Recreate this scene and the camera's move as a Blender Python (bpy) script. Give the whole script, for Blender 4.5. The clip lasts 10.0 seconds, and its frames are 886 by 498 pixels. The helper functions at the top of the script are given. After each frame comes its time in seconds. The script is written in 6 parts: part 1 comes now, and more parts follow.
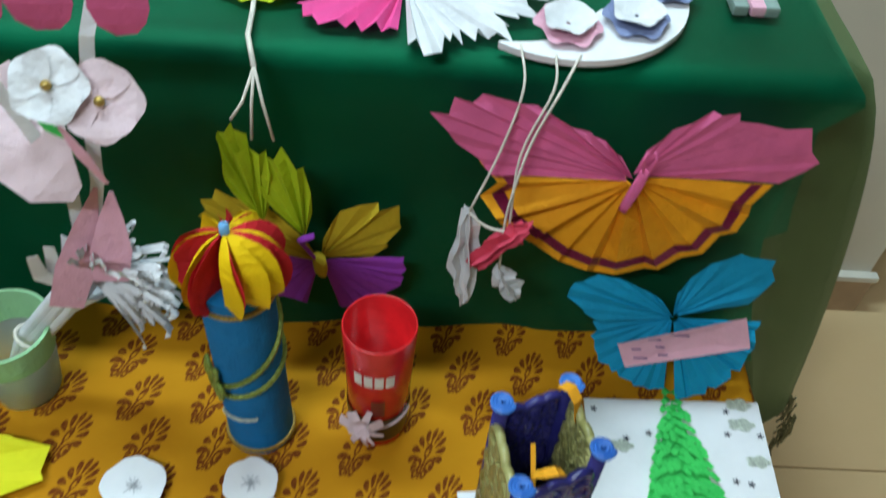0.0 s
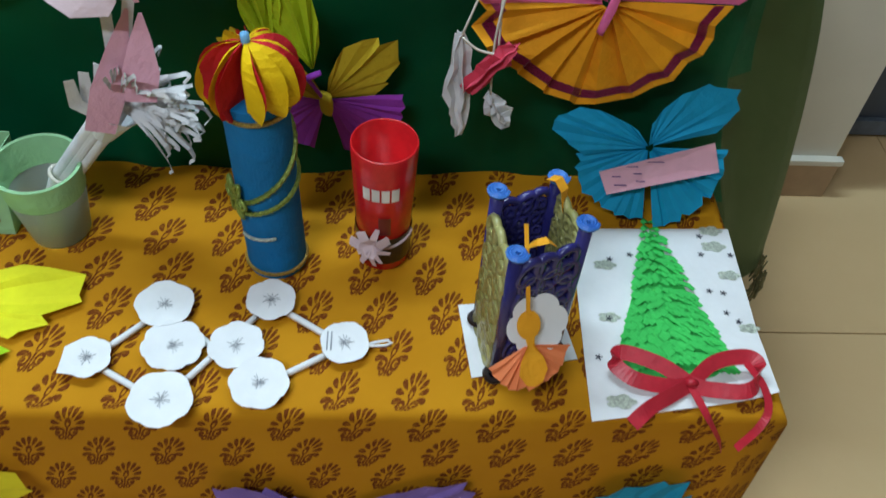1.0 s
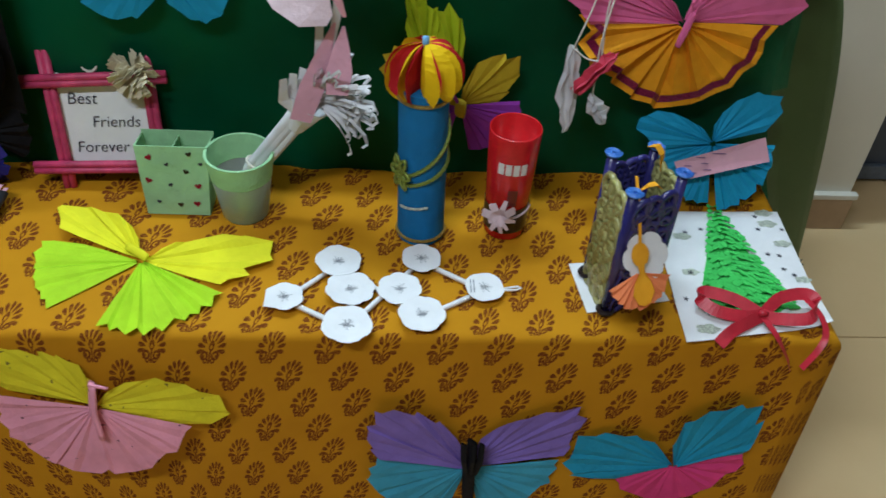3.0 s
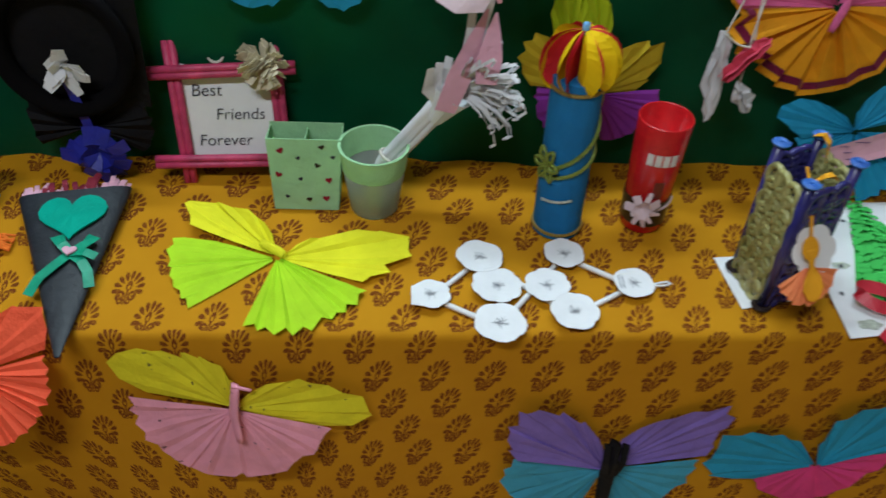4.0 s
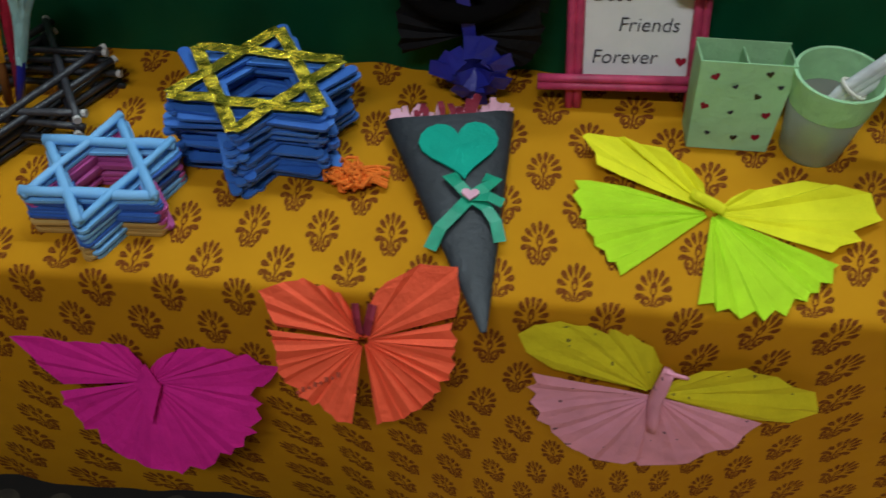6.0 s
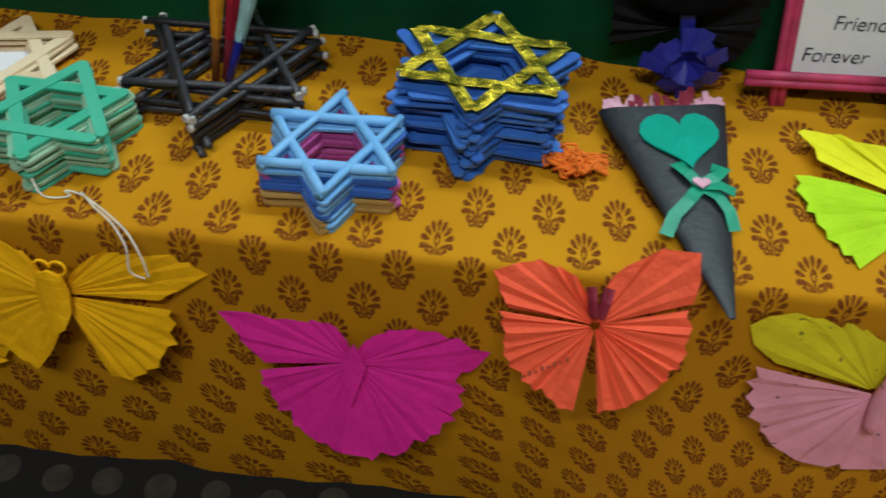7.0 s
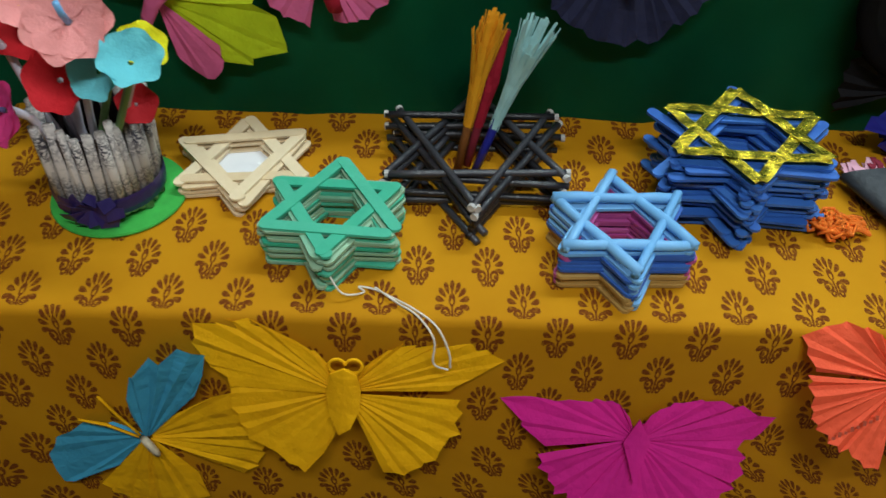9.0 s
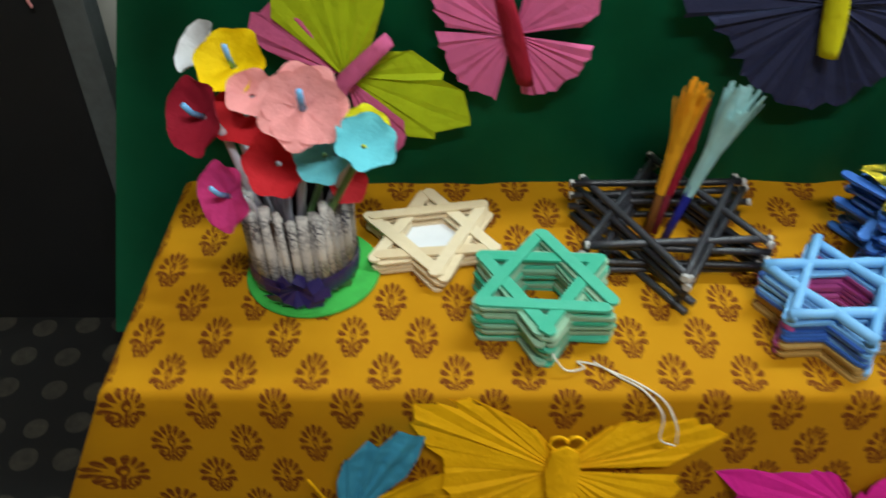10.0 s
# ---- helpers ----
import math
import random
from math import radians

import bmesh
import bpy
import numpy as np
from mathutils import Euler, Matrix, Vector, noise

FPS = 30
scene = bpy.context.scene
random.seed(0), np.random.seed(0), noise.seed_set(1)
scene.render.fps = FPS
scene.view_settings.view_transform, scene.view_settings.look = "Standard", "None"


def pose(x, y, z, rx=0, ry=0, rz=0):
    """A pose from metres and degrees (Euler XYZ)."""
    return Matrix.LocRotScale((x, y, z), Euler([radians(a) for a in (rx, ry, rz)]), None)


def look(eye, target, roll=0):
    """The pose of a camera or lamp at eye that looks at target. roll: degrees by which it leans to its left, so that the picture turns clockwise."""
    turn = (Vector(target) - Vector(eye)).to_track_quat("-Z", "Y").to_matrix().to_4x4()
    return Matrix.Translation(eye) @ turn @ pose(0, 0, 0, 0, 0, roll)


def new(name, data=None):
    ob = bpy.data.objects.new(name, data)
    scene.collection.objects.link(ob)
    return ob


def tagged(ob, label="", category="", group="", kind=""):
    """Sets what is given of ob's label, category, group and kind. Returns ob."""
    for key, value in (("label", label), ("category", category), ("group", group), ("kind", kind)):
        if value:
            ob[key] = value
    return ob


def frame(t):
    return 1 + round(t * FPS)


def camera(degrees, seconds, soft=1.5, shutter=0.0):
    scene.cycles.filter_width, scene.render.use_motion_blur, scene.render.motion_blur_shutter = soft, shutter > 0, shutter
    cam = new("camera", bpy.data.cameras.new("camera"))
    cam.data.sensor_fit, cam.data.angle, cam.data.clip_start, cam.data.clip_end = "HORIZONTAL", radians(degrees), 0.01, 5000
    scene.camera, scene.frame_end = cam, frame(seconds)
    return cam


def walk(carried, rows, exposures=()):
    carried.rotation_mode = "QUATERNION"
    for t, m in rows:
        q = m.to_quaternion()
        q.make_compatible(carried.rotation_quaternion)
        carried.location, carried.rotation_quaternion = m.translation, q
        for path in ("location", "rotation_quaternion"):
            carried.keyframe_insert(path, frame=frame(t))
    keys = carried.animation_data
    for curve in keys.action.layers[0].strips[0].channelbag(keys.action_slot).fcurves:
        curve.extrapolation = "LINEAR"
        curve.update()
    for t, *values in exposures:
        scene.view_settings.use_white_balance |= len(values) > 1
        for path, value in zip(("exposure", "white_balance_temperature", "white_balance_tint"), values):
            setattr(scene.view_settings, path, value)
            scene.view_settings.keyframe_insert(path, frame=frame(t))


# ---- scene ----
cam = camera(54.6, 10.0, soft=1.5, shutter=0.4)
PATH = [
    (0, (0.174, 0.303, 1.21), (0.26, 1.654, -0.263), 5.8),
    (0.5, (0.168, 0.192, 1.19), (0.267, 1.537, -0.287), 5.2),
    (1, (0.161, 0.138, 1.172), (0.287, 1.446, -0.336), 5.3),
    (1.5, (0.169, 0.028, 1.191), (0.286, 1.394, -0.266), 4.9),
    (2, (0.152, -0.1, 1.198), (0.188, 1.309, -0.221), 2.9),
    (2.2, (0.13, -0.13, 1.207), (0.184, 1.336, -0.152), 2.5),
    (3.5, (-0.091, -0.141, 1.195), (0.052, 1.356, -0.124), 4.7),
    (4, (-0.169, -0.103, 1.175), (-0.058, 1.378, -0.164), 3.4),
    (4.5, (-0.226, 0.018, 1.138), (-0.224, 1.386, -0.322), 1.7),
    (5, (-0.329, 0.073, 1.108), (-0.363, 1.375, -0.41), 3.4),
    (5.5, (-0.45, 0.084, 1.08), (-0.507, 1.386, -0.437), 2.2),
    (5.7, (-0.486, 0.093, 1.085), (-0.571, 1.367, -0.455), 0.7),
    (6.8, (-0.699, 0.039, 1.036), (-0.795, 1.379, -0.445), 1.5),
    (7, (-0.745, 0.037, 1.039), (-0.852, 1.372, -0.446), 2.3),
    (7.5, (-0.825, 0.074, 1.034), (-0.922, 1.403, -0.458), 3.2),
    (8, (-0.929, 0.101, 1.038), (-0.966, 1.447, -0.44), 2.0),
    (8.5, (-1.021, 0.062, 1.049), (-1.074, 1.491, -0.349), 1.9),
    (9, (-1.076, 0.017, 1.044), (-1.076, 1.476, -0.325), 1.6),
    (9.5, (-1.141, -0.02, 1.049), (-1.181, 1.516, -0.231), -0.2),
    (10, (-1.266, 0.038, 1.059), (-1.307, 1.566, -0.23), -1.0),
]
walk(cam, [(t, look(eye, target, roll)) for t, eye, target, roll in PATH],
     exposures=[(0, 0.0, 5950, 1), (1.0, -0.12, 5900, 4), (2.0, -0.20, 5850, 5), (3.5, -0.18, 6000, 6), (5, -0.50, 6350, 7), (5.7, -0.52, 6400, 7), (7, -0.16, 6400, 5), (8.5, -0.06, 6450, 4), (9.3, 0.0, 6450, 4), (10, 0.20, 6550, 3)])

# ---------------------------------------------------------------- light
world = bpy.data.worlds.new("room_air")
scene.world = world
world.use_nodes = True
world.node_tree.nodes["Background"].inputs[0].default_value = (0.9, 0.95, 1.0, 1)
world.node_tree.nodes["Background"].inputs[1].default_value = 0.05


def tube_lamp(name, x, y, z, length, power, colour, turn=0):
    data = bpy.data.lights.new(name, "AREA")
    data.shape, data.size, data.size_y, data.energy, data.color = "RECTANGLE", length, 0.12, power, colour
    lamp = new(name, data)
    lamp.matrix_world = pose(x, y, z, 0, 0, turn)
    return lamp


tube_lamp("wall_tube_lamp", -0.25, 1.20, 2.55, 1.5, 35, (0.76, 0.92, 1.0))
tube_lamp("ceiling_tube_lamp", -0.85, -0.85, 2.92, 1.2, 54, (0.92, 0.95, 1.0))


# ---------------------------------------------------------------- node helpers
class Nodes:
    def __init__(self, name):
        self.mat = bpy.data.materials.new(name)
        self.mat.use_nodes = True
        self.t = self.mat.node_tree
        self.bsdf = self.t.nodes["Principled BSDF"]

    def put(self, socket, value):
        if hasattr(value, "links"):
            self.t.links.new(value, socket)
        else:
            socket.default_value = value

    def math(self, op, a, b=0.0, c=0.0):
        n = self.t.nodes.new("ShaderNodeMath")
        n.operation = op
        for s, v in zip(n.inputs, (a, b, c)):
            self.put(s, v)
        return n.outputs[0]

    def coord(self, which="Object"):
        return self.t.nodes.new("ShaderNodeTexCoord").outputs[which]

    def noise(self, scale, detail=3.0, vector=None, rough=0.55):
        n = self.t.nodes.new("ShaderNodeTexNoise")
        n.inputs["Scale"].default_value, n.inputs["Detail"].default_value = scale, detail
        n.inputs["Roughness"].default_value = rough
        self.t.links.new(vector if vector is not None else self.coord(), n.inputs["Vector"])
        return n.outputs["Fac"]

    def mix(self, f, a, b):
        n = self.t.nodes.new("ShaderNodeMix")
        n.data_type = "RGBA"
        self.put(n.inputs[0], f)
        self.put(n.inputs[6], (*a, 1) if isinstance(a, tuple) else a)
        self.put(n.inputs[7], (*b, 1) if isinstance(b, tuple) else b)
        return n.outputs[2]

    def ramp(self, f, lo, hi):
        n = self.t.nodes.new("ShaderNodeMapRange")
        n.inputs["From Min"].default_value, n.inputs["From Max"].default_value = lo, hi
        self.put(n.inputs["Value"], f)
        return n.outputs["Result"]

    def bump(self, height, strength, distance):
        n = self.t.nodes.new("ShaderNodeBump")
        n.inputs["Strength"].default_value, n.inputs["Distance"].default_value = strength, distance
        self.put(n.inputs["Height"], height)
        self.t.links.new(n.outputs[0], self.bsdf.inputs["Normal"])

    def colour(self, c):
        self.put(self.bsdf.inputs["Base Color"], (*c, 1) if isinstance(c, tuple) else c)

    def set(self, **kw):
        for k, v in kw.items():
            self.put(self.bsdf.inputs[k.replace("_", " ")], v)


def darker(c, f):
    return tuple(v * f for v in c)


def random_fac(n):
    return n.t.nodes.new("ShaderNodeObjectInfo").outputs["Random"]


def paper(name, c, rough=0.75, speck=False, crumple=0.5, sheen=0.0):
    """Coloured craft paper: fibre grain, soft creases, slight fading."""
    n = Nodes(name)
    base = n.mix(n.ramp(n.noise(18), 0.3, 0.75), darker(c, 0.86), tuple(min(1, v * 1.08) for v in c))
    if speck:
        dots = n.math("GREATER_THAN", n.noise(95, 1.0), 0.735)
        base = n.mix(n.math("MULTIPLY", dots, 0.75), base, (0.05, 0.03, 0.03))
    n.colour(base)
    n.set(Roughness=rough, Specular_IOR_Level=0.2)
    h = n.math("ADD", n.math("MULTIPLY", n.noise(45, 4), 1.0), n.math("MULTIPLY", n.noise(900, 2), 0.12))
    n.bump(n.math("ADD", h, n.math("MULTIPLY", n.noise(14, 5, rough=0.7), 1.6)), crumple, 0.006)
    tr = n.t.nodes.new("ShaderNodeBsdfTranslucent")
    n.put(tr.inputs[0], base)
    mx = n.t.nodes.new("ShaderNodeMixShader")
    mx.inputs[0].default_value = 0.12
    n.t.links.new(n.bsdf.outputs[0], mx.inputs[1])
    n.t.links.new(tr.outputs[0], mx.inputs[2])
    n.t.links.new(mx.outputs[0], n.t.nodes["Material Output"].inputs["Surface"])
    return n.mat


def plain(name, c, rough=0.5, metal=0.0, grain=60.0, vary=0.18, bump=0.2, dist=0.002, spec=0.5):
    n = Nodes(name)
    n.colour(n.mix(n.ramp(n.noise(grain), 0.3, 0.7), darker(c, 1 - vary), tuple(min(1, v * (1 + vary * 0.5)) for v in c)))
    n.set(Roughness=rough, Metallic=metal, Specular_IOR_Level=spec)
    n.bump(n.noise(grain * 3, 3), bump, dist)
    return n.mat


def varied(name, a, b, rough=0.6, grain=70.0, bump=0.3, dist=0.0015):
    """Pieces whose tone shifts from one to the next."""
    n = Nodes(name)
    n.colour(n.mix(n.math("ADD", n.math("MULTIPLY", random_fac(n), 0.6), n.math("MULTIPLY", n.noise(grain), 0.45)), a, b))
    n.set(Roughness=rough)
    n.bump(n.noise(grain * 2.5, 3), bump, dist)
    return n.mat


def printed_cloth():
    """Mustard cotton with staggered block-printed flower motifs in brown."""
    n = Nodes("mustard_block_print_cotton")
    sep = n.t.nodes.new("ShaderNodeSeparateXYZ")
    uv = n.coord("UV")
    n.t.links.new(uv, sep.inputs[0])
    m = n.math
    wob = n.noise(9, 2, uv)
    u0 = m("ADD", sep.outputs[0], m("MULTIPLY", wob, 0.006))
    v0 = m("ADD", sep.outputs[1], m("MULTIPLY", n.noise(7, 2, uv), 0.006))

    def motif(du, dv):
        pu, pv = 0.068, 0.100
        x = m("DIVIDE", m("MULTIPLY", m("SUBTRACT", m("FRACT", m("DIVIDE", m("ADD", u0, du), pu)), 0.5), pu), 0.0154)
        y = m("DIVIDE", m("MULTIPLY", m("SUBTRACT", m("FRACT", m("DIVIDE", m("ADD", v0, dv), pv)), 0.5), pv), 0.0293)
        ya = m("ADD", y, 0.12)
        rho = m("SQRT", m("ADD", m("MULTIPLY", x, x), m("MULTIPLY", ya, ya)))
        phi = m("ARCTAN2", x, ya)
        step = radians(25)
        psi = m("MULTIPLY", m("SUBTRACT", m("FRACT", m("ADD", m("DIVIDE", phi, step), 0.5)), 0.5), step)
        tang = m("ABSOLUTE", m("MULTIPLY", rho, psi))
        k = m("DIVIDE", m("SUBTRACT", rho, 0.46), 0.60)
        wide = m("MULTIPLY", m("MULTIPLY", m("SQRT", m("MAXIMUM", m("MULTIPLY", k, m("SUBTRACT", 1.0, k)), 0.0)), m("ADD", 0.4, k)), 0.27)
        petals = m("MULTIPLY", m("LESS_THAN", tang, wide), m("LESS_THAN", m("ABSOLUTE", phi), radians(113)))
        yd = m("DIVIDE", m("SUBTRACT", y, 0.06), 0.30)
        xd = m("DIVIDE", x, 0.20)
        drop = m("LESS_THAN", m("ADD", m("MULTIPLY", xd, xd), m("MULTIPLY", yd, yd)), 1.0)
        hole = m("LESS_THAN", m("ADD", m("MULTIPLY", m("DIVIDE", x, 0.08), m("DIVIDE", x, 0.08)), m("MULTIPLY", m("DIVIDE", m("ADD", y, 0.02), 0.12), m("DIVIDE", m("ADD", y, 0.02), 0.12))), 1.0)
        drop = m("SUBTRACT", drop, hole)
        ax = m("ABSOLUTE", x)

        def ring(cx, cy, r, w):
            dx, dy = m("SUBTRACT", ax, cx), m("SUBTRACT", y, cy)
            d = m("SQRT", m("ADD", m("MULTIPLY", dx, dx), m("MULTIPLY", dy, dy)))
            return m("LESS_THAN", m("ABSOLUTE", m("SUBTRACT", d, r)), w)

        curls = m("MAXIMUM", ring(0.40, -0.52, 0.22, 0.075), ring(0.27, -0.82, 0.13, 0.06))
        curls = m("MAXIMUM", curls, ring(0.46, -0.54, 0.03, 0.07))
        stem = m("MULTIPLY", m("LESS_THAN", ax, 0.07), m("MULTIPLY", m("LESS_THAN", y, -0.15), m("GREATER_THAN", y, -1.0)))
        return m("MAXIMUM", m("MAXIMUM", petals, drop), m("MAXIMUM", curls, stem))

    ink = m("MAXIMUM", motif(0.009, 0.07), motif(0.043, 0.12))
    worn = n.ramp(n.noise(260, 3, uv), 0.30, 0.52)
    ink = m("MULTIPLY", ink, m("ADD", 0.55, m("MULTIPLY", worn, 0.4)))
    ground = n.mix(n.ramp(n.noise(6, 4, uv), 0.3, 0.7), (0.48, 0.205, 0.004), (0.585, 0.270, 0.007))
    weave = n.noise(1500, 2, uv)
    ground = n.mix(m("MULTIPLY", weave, 0.25), ground, (0.30, 0.13, 0.003))
    n.colour(n.mix(ink, ground, (0.135, 0.026, 0.005)))
    n.set(Roughness=0.8, Specular_IOR_Level=0.12)
    n.bump(m("ADD", m("MULTIPLY", weave, 0.2), n.noise(28, 3, uv)), 0.25, 0.004)
    return n.mat


def velvet(name="green_velvet", lo=(0.0003, 0.0095, 0.0040), hi=(0.0012, 0.054, 0.024), tint=(0.1, 0.8, 0.35, 1)):
    n = Nodes(name)
    f = n.ramp(n.noise(6, 4), 0.3, 0.7)
    n.colour(n.mix(f, lo, hi))
    n.set(Roughness=0.5, Specular_IOR_Level=0.9, Sheen_Weight=0.25, Sheen_Roughness=0.5)
    n.put(n.bsdf.inputs["Sheen Tint"], tint)
    n.put(n.bsdf.inputs["Specular Tint"], tint)
    n.bump(n.math("ADD", n.noise(1200, 2), n.math("MULTIPLY", n.noise(20, 3), 2.0)), 0.3, 0.002)
    return n.mat


# velvet with the olive glow of light through the sheer flap as colour
VELVET_LIT_THROUGH = velvet("velvet_lit_through", (0.010, 0.030, 0.006), (0.026, 0.052, 0.012), (0.5, 0.7, 0.3, 1))
CLOTH, VELVET = printed_cloth(), velvet()
PAPER = {k: paper(k + "_paper", c) for k, c in {
    "white": (0.80, 0.80, 0.82), "pink": (0.80, 0.16, 0.37), "bright_pink": (0.88, 0.10, 0.36), "rose": (0.70, 0.13, 0.30), "hot_pink": (0.80, 0.06, 0.28),
    "orange": (0.95, 0.40, 0.012), "blue": (0.03, 0.33, 0.58), "teal": (0.07, 0.38, 0.60), "mustard": (0.58, 0.41, 0.019),
    "purple": (0.24, 0.16, 0.56), "violet": (0.33, 0.05, 0.47), "magenta": (0.72, 0.018, 0.31), "coral": (1.0, 0.125, 0.055),
    "yellow": (1.0, 0.50, 0.004), "lemon": (0.86, 0.82, 0.02), "lime": (0.50, 0.80, 0.02), "leaf": (0.52, 0.64, 0.015),
    "navy": (0.030, 0.034, 0.085), "black": (0.006, 0.0055, 0.007), "light_pink": (0.84, 0.46, 0.58), "pale_pink": (0.80, 0.62, 0.66),
    "red": (0.62, 0.02, 0.03), "crimson": (0.40, 0.015, 0.04), "salmon": (0.85, 0.33, 0.32), "aqua": (0.16, 0.58, 0.66), "pale_aqua": (0.42, 0.70, 0.70),
    "tree_green": (0.10, 0.66, 0.13), "mint": (0.42, 0.72, 0.40), "cream": (0.80, 0.72, 0.52), "gold_yellow": (0.88, 0.58, 0.0),
    "foam_teal": (0.01, 0.38, 0.27), "raspberry": (0.72, 0.08, 0.14), "apricot": (0.88, 0.26, 0.10), "tangerine": (0.92, 0.42, 0.02), "tube_blue": (0.02, 0.19, 0.47),
}.items()}
PAPER["speck_pink"] = paper("speckled_pink_paper", (0.86, 0.36, 0.48), speck=True)
PAPER["speck_olive"] = paper("speckled_olive_paper", (0.78, 0.68, 0.02), speck=True)
RIBBON_BLUE = plain("royal_blue_satin", (0.02, 0.025, 0.30), 0.35)
RIBBON_RED = plain("red_satin", (0.50, 0.018, 0.038), 0.38)
RIBBON_PURPLE = plain("purple_satin", (0.022, 0.014, 0.105), 0.35)
RIBBON_GREEN = plain("green_satin", (0.01, 0.30, 0.17), 0.45)
STRING = plain("white_cotton_string", (0.70, 0.64, 0.56), 0.85)
GOLD = plain("gold_braid", (0.50, 0.34, 0.08), 0.4, 0.6, grain=600, vary=0.5)
GREEN_BRAID = plain("green_gold_braid", (0.26, 0.33, 0.06), 0.4, 0.4, grain=600, vary=0.6)
FOIL = Nodes("gold_foil_painted_glints")
# glints and dark reflections of the foil are mixed into its base colour
FOIL.colour(FOIL.mix(FOIL.ramp(FOIL.noise(75, 4), 0.44, 0.58), (0.16, 0.15, 0.008), (0.95, 0.74, 0.06)))
FOIL.set(Roughness=0.22, Metallic=0.75)
FOIL.bump(FOIL.noise(240, 3), 0.9, 0.004)
FOIL = FOIL.mat
GLITTER = plain("magenta_glitter", (0.35, 0.015, 0.10), 0.3, 0.4, grain=900, vary=0.7, bump=0.9)
SILVER = plain("silver_glitter", (0.74, 0.80, 0.68), 0.3, 0.15, grain=500, vary=0.45, bump=0.9)
INK = plain("dark_ink", (0.03, 0.03, 0.05), 0.7)
PENCIL = plain("soft_pencil", (0.30, 0.31, 0.34), 0.7)
WOOD = varied("bare_stick_wood", (0.66, 0.48, 0.27), (0.84, 0.70, 0.48), grain=90)
STICK_GREEN = varied("green_painted_stick", (0.02, 0.38, 0.22), (0.10, 0.48, 0.33), grain=60)
STICK_PALE = varied("pale_green_stick_edge", (0.16, 0.42, 0.28), (0.36, 0.50, 0.34), grain=60)
STICK_SKY = varied("sky_blue_stick", (0.13, 0.38, 0.72), (0.22, 0.48, 0.80), grain=60)
STICK_BLUE = varied("royal_blue_stick", (0.015, 0.07, 0.33), (0.05, 0.16, 0.52), grain=60)
STICK_PINK = varied("magenta_stick", (0.36, 0.04, 0.22), (0.50, 0.10, 0.33), grain=60)
STICK_OCHRE = varied("ochre_stick", (0.32, 0.17, 0.03), (0.55, 0.36, 0.12), grain=60)
ROLL_BLUE = varied("blue_paper_roll", (0.012, 0.07, 0.34), (0.07, 0.22, 0.64), 0.5, grain=40)
ROLL_BLACK = varied("black_paper_roll", (0.003, 0.003, 0.005), (0.05, 0.05, 0.06), 0.38, grain=120, bump=0.5)
NEWS = Nodes("rolled_newsprint")
_p = NEWS.math("MULTIPLY", NEWS.math("GREATER_THAN", NEWS.noise(330, 3), 0.47), NEWS.ramp(NEWS.noise(26, 4), 0.40, 0.56))
NEWS.colour(NEWS.mix(_p, NEWS.mix(random_fac(NEWS), (0.40, 0.36, 0.33), (0.66, 0.61, 0.57)), (0.045, 0.04, 0.055)))
NEWS.set(Roughness=0.7)
NEWS = NEWS.mat
ROLL_PINK = plain("pink_painted_roll", (0.56, 0.05, 0.14), 0.5, grain=40, vary=0.4)
RED_PLASTIC = plain("red_plastic", (0.55, 0.010, 0.015), 0.22, bump=0.05)
BLACK_PRINT = plain("black_print", (0.02, 0.012, 0.012), 0.3)
WHITE_PRINT = plain("white_print", (0.75, 0.72, 0.70), 0.4)
CREPE = plain("maroon_crepe", (0.22, 0.01, 0.03), 0.8)
CARTRIDGE = plain("white_cartridge_paper", (0.80, 0.80, 0.82), 0.6, grain=30, vary=0.05)
QUILL_BLUE = varied("dark_blue_quilling", (0.008, 0.008, 0.085), (0.05, 0.045, 0.22), 0.25)
QUILL_OLIVE = varied("olive_quilling", (0.14, 0.135, 0.03), (0.46, 0.43, 0.17), 0.3)
ORANGE_YARN = plain("orange_wool", (0.80, 0.17, 0.01), 0.9, grain=500)
GREEN_FELT = plain("green_foam_disc", (0.05, 0.42, 0.06), 0.8)
STRAW = plain("pale_lilac_straw", (0.62, 0.58, 0.66), 0.5)
PENCIL_DARK = plain("brown_roll", (0.25, 0.09, 0.02), 0.6)
WALLPAINT = plain("cream_wall_paint", (0.74, 0.71, 0.62), 0.6, grain=3, vary=0.08, bump=0.08)
# unseen walls: cream darkened to buff so less light bounces back
LOW_BOUNCE_WALL = plain("low_bounce_wall_paint", (0.42, 0.38, 0.30), 0.7, grain=3, vary=0.1, bump=0.08)
CEILING = plain("white_ceiling_paint", (0.80, 0.80, 0.78), 0.8, grain=4, vary=0.05)
DOORBLUE = plain("slate_blue_paint", (0.060, 0.080, 0.125), 0.4, grain=5, vary=0.15)
SKIRT = plain("brown_skirting_tile", (0.42, 0.29, 0.18), 0.3, grain=12)
TILE = varied("beige_floor_tile", (0.70, 0.50, 0.26), (0.76, 0.56, 0.31), 0.22, grain=16, bump=0.03)
GROUT = plain("tile_grout", (0.30, 0.24, 0.15), 0.8)
BLACKBOARD = plain("blackboard", (0.006, 0.006, 0.007), 0.7, grain=8, vary=0.3)
RUG = Nodes("dark_patterned_rug")
_v = RUG.t.nodes.new("ShaderNodeTexVoronoi")
_v.inputs["Scale"].default_value = 14
_v.inputs["Randomness"].default_value = 0.25
RUG.t.links.new(RUG.coord(), _v.inputs["Vector"])
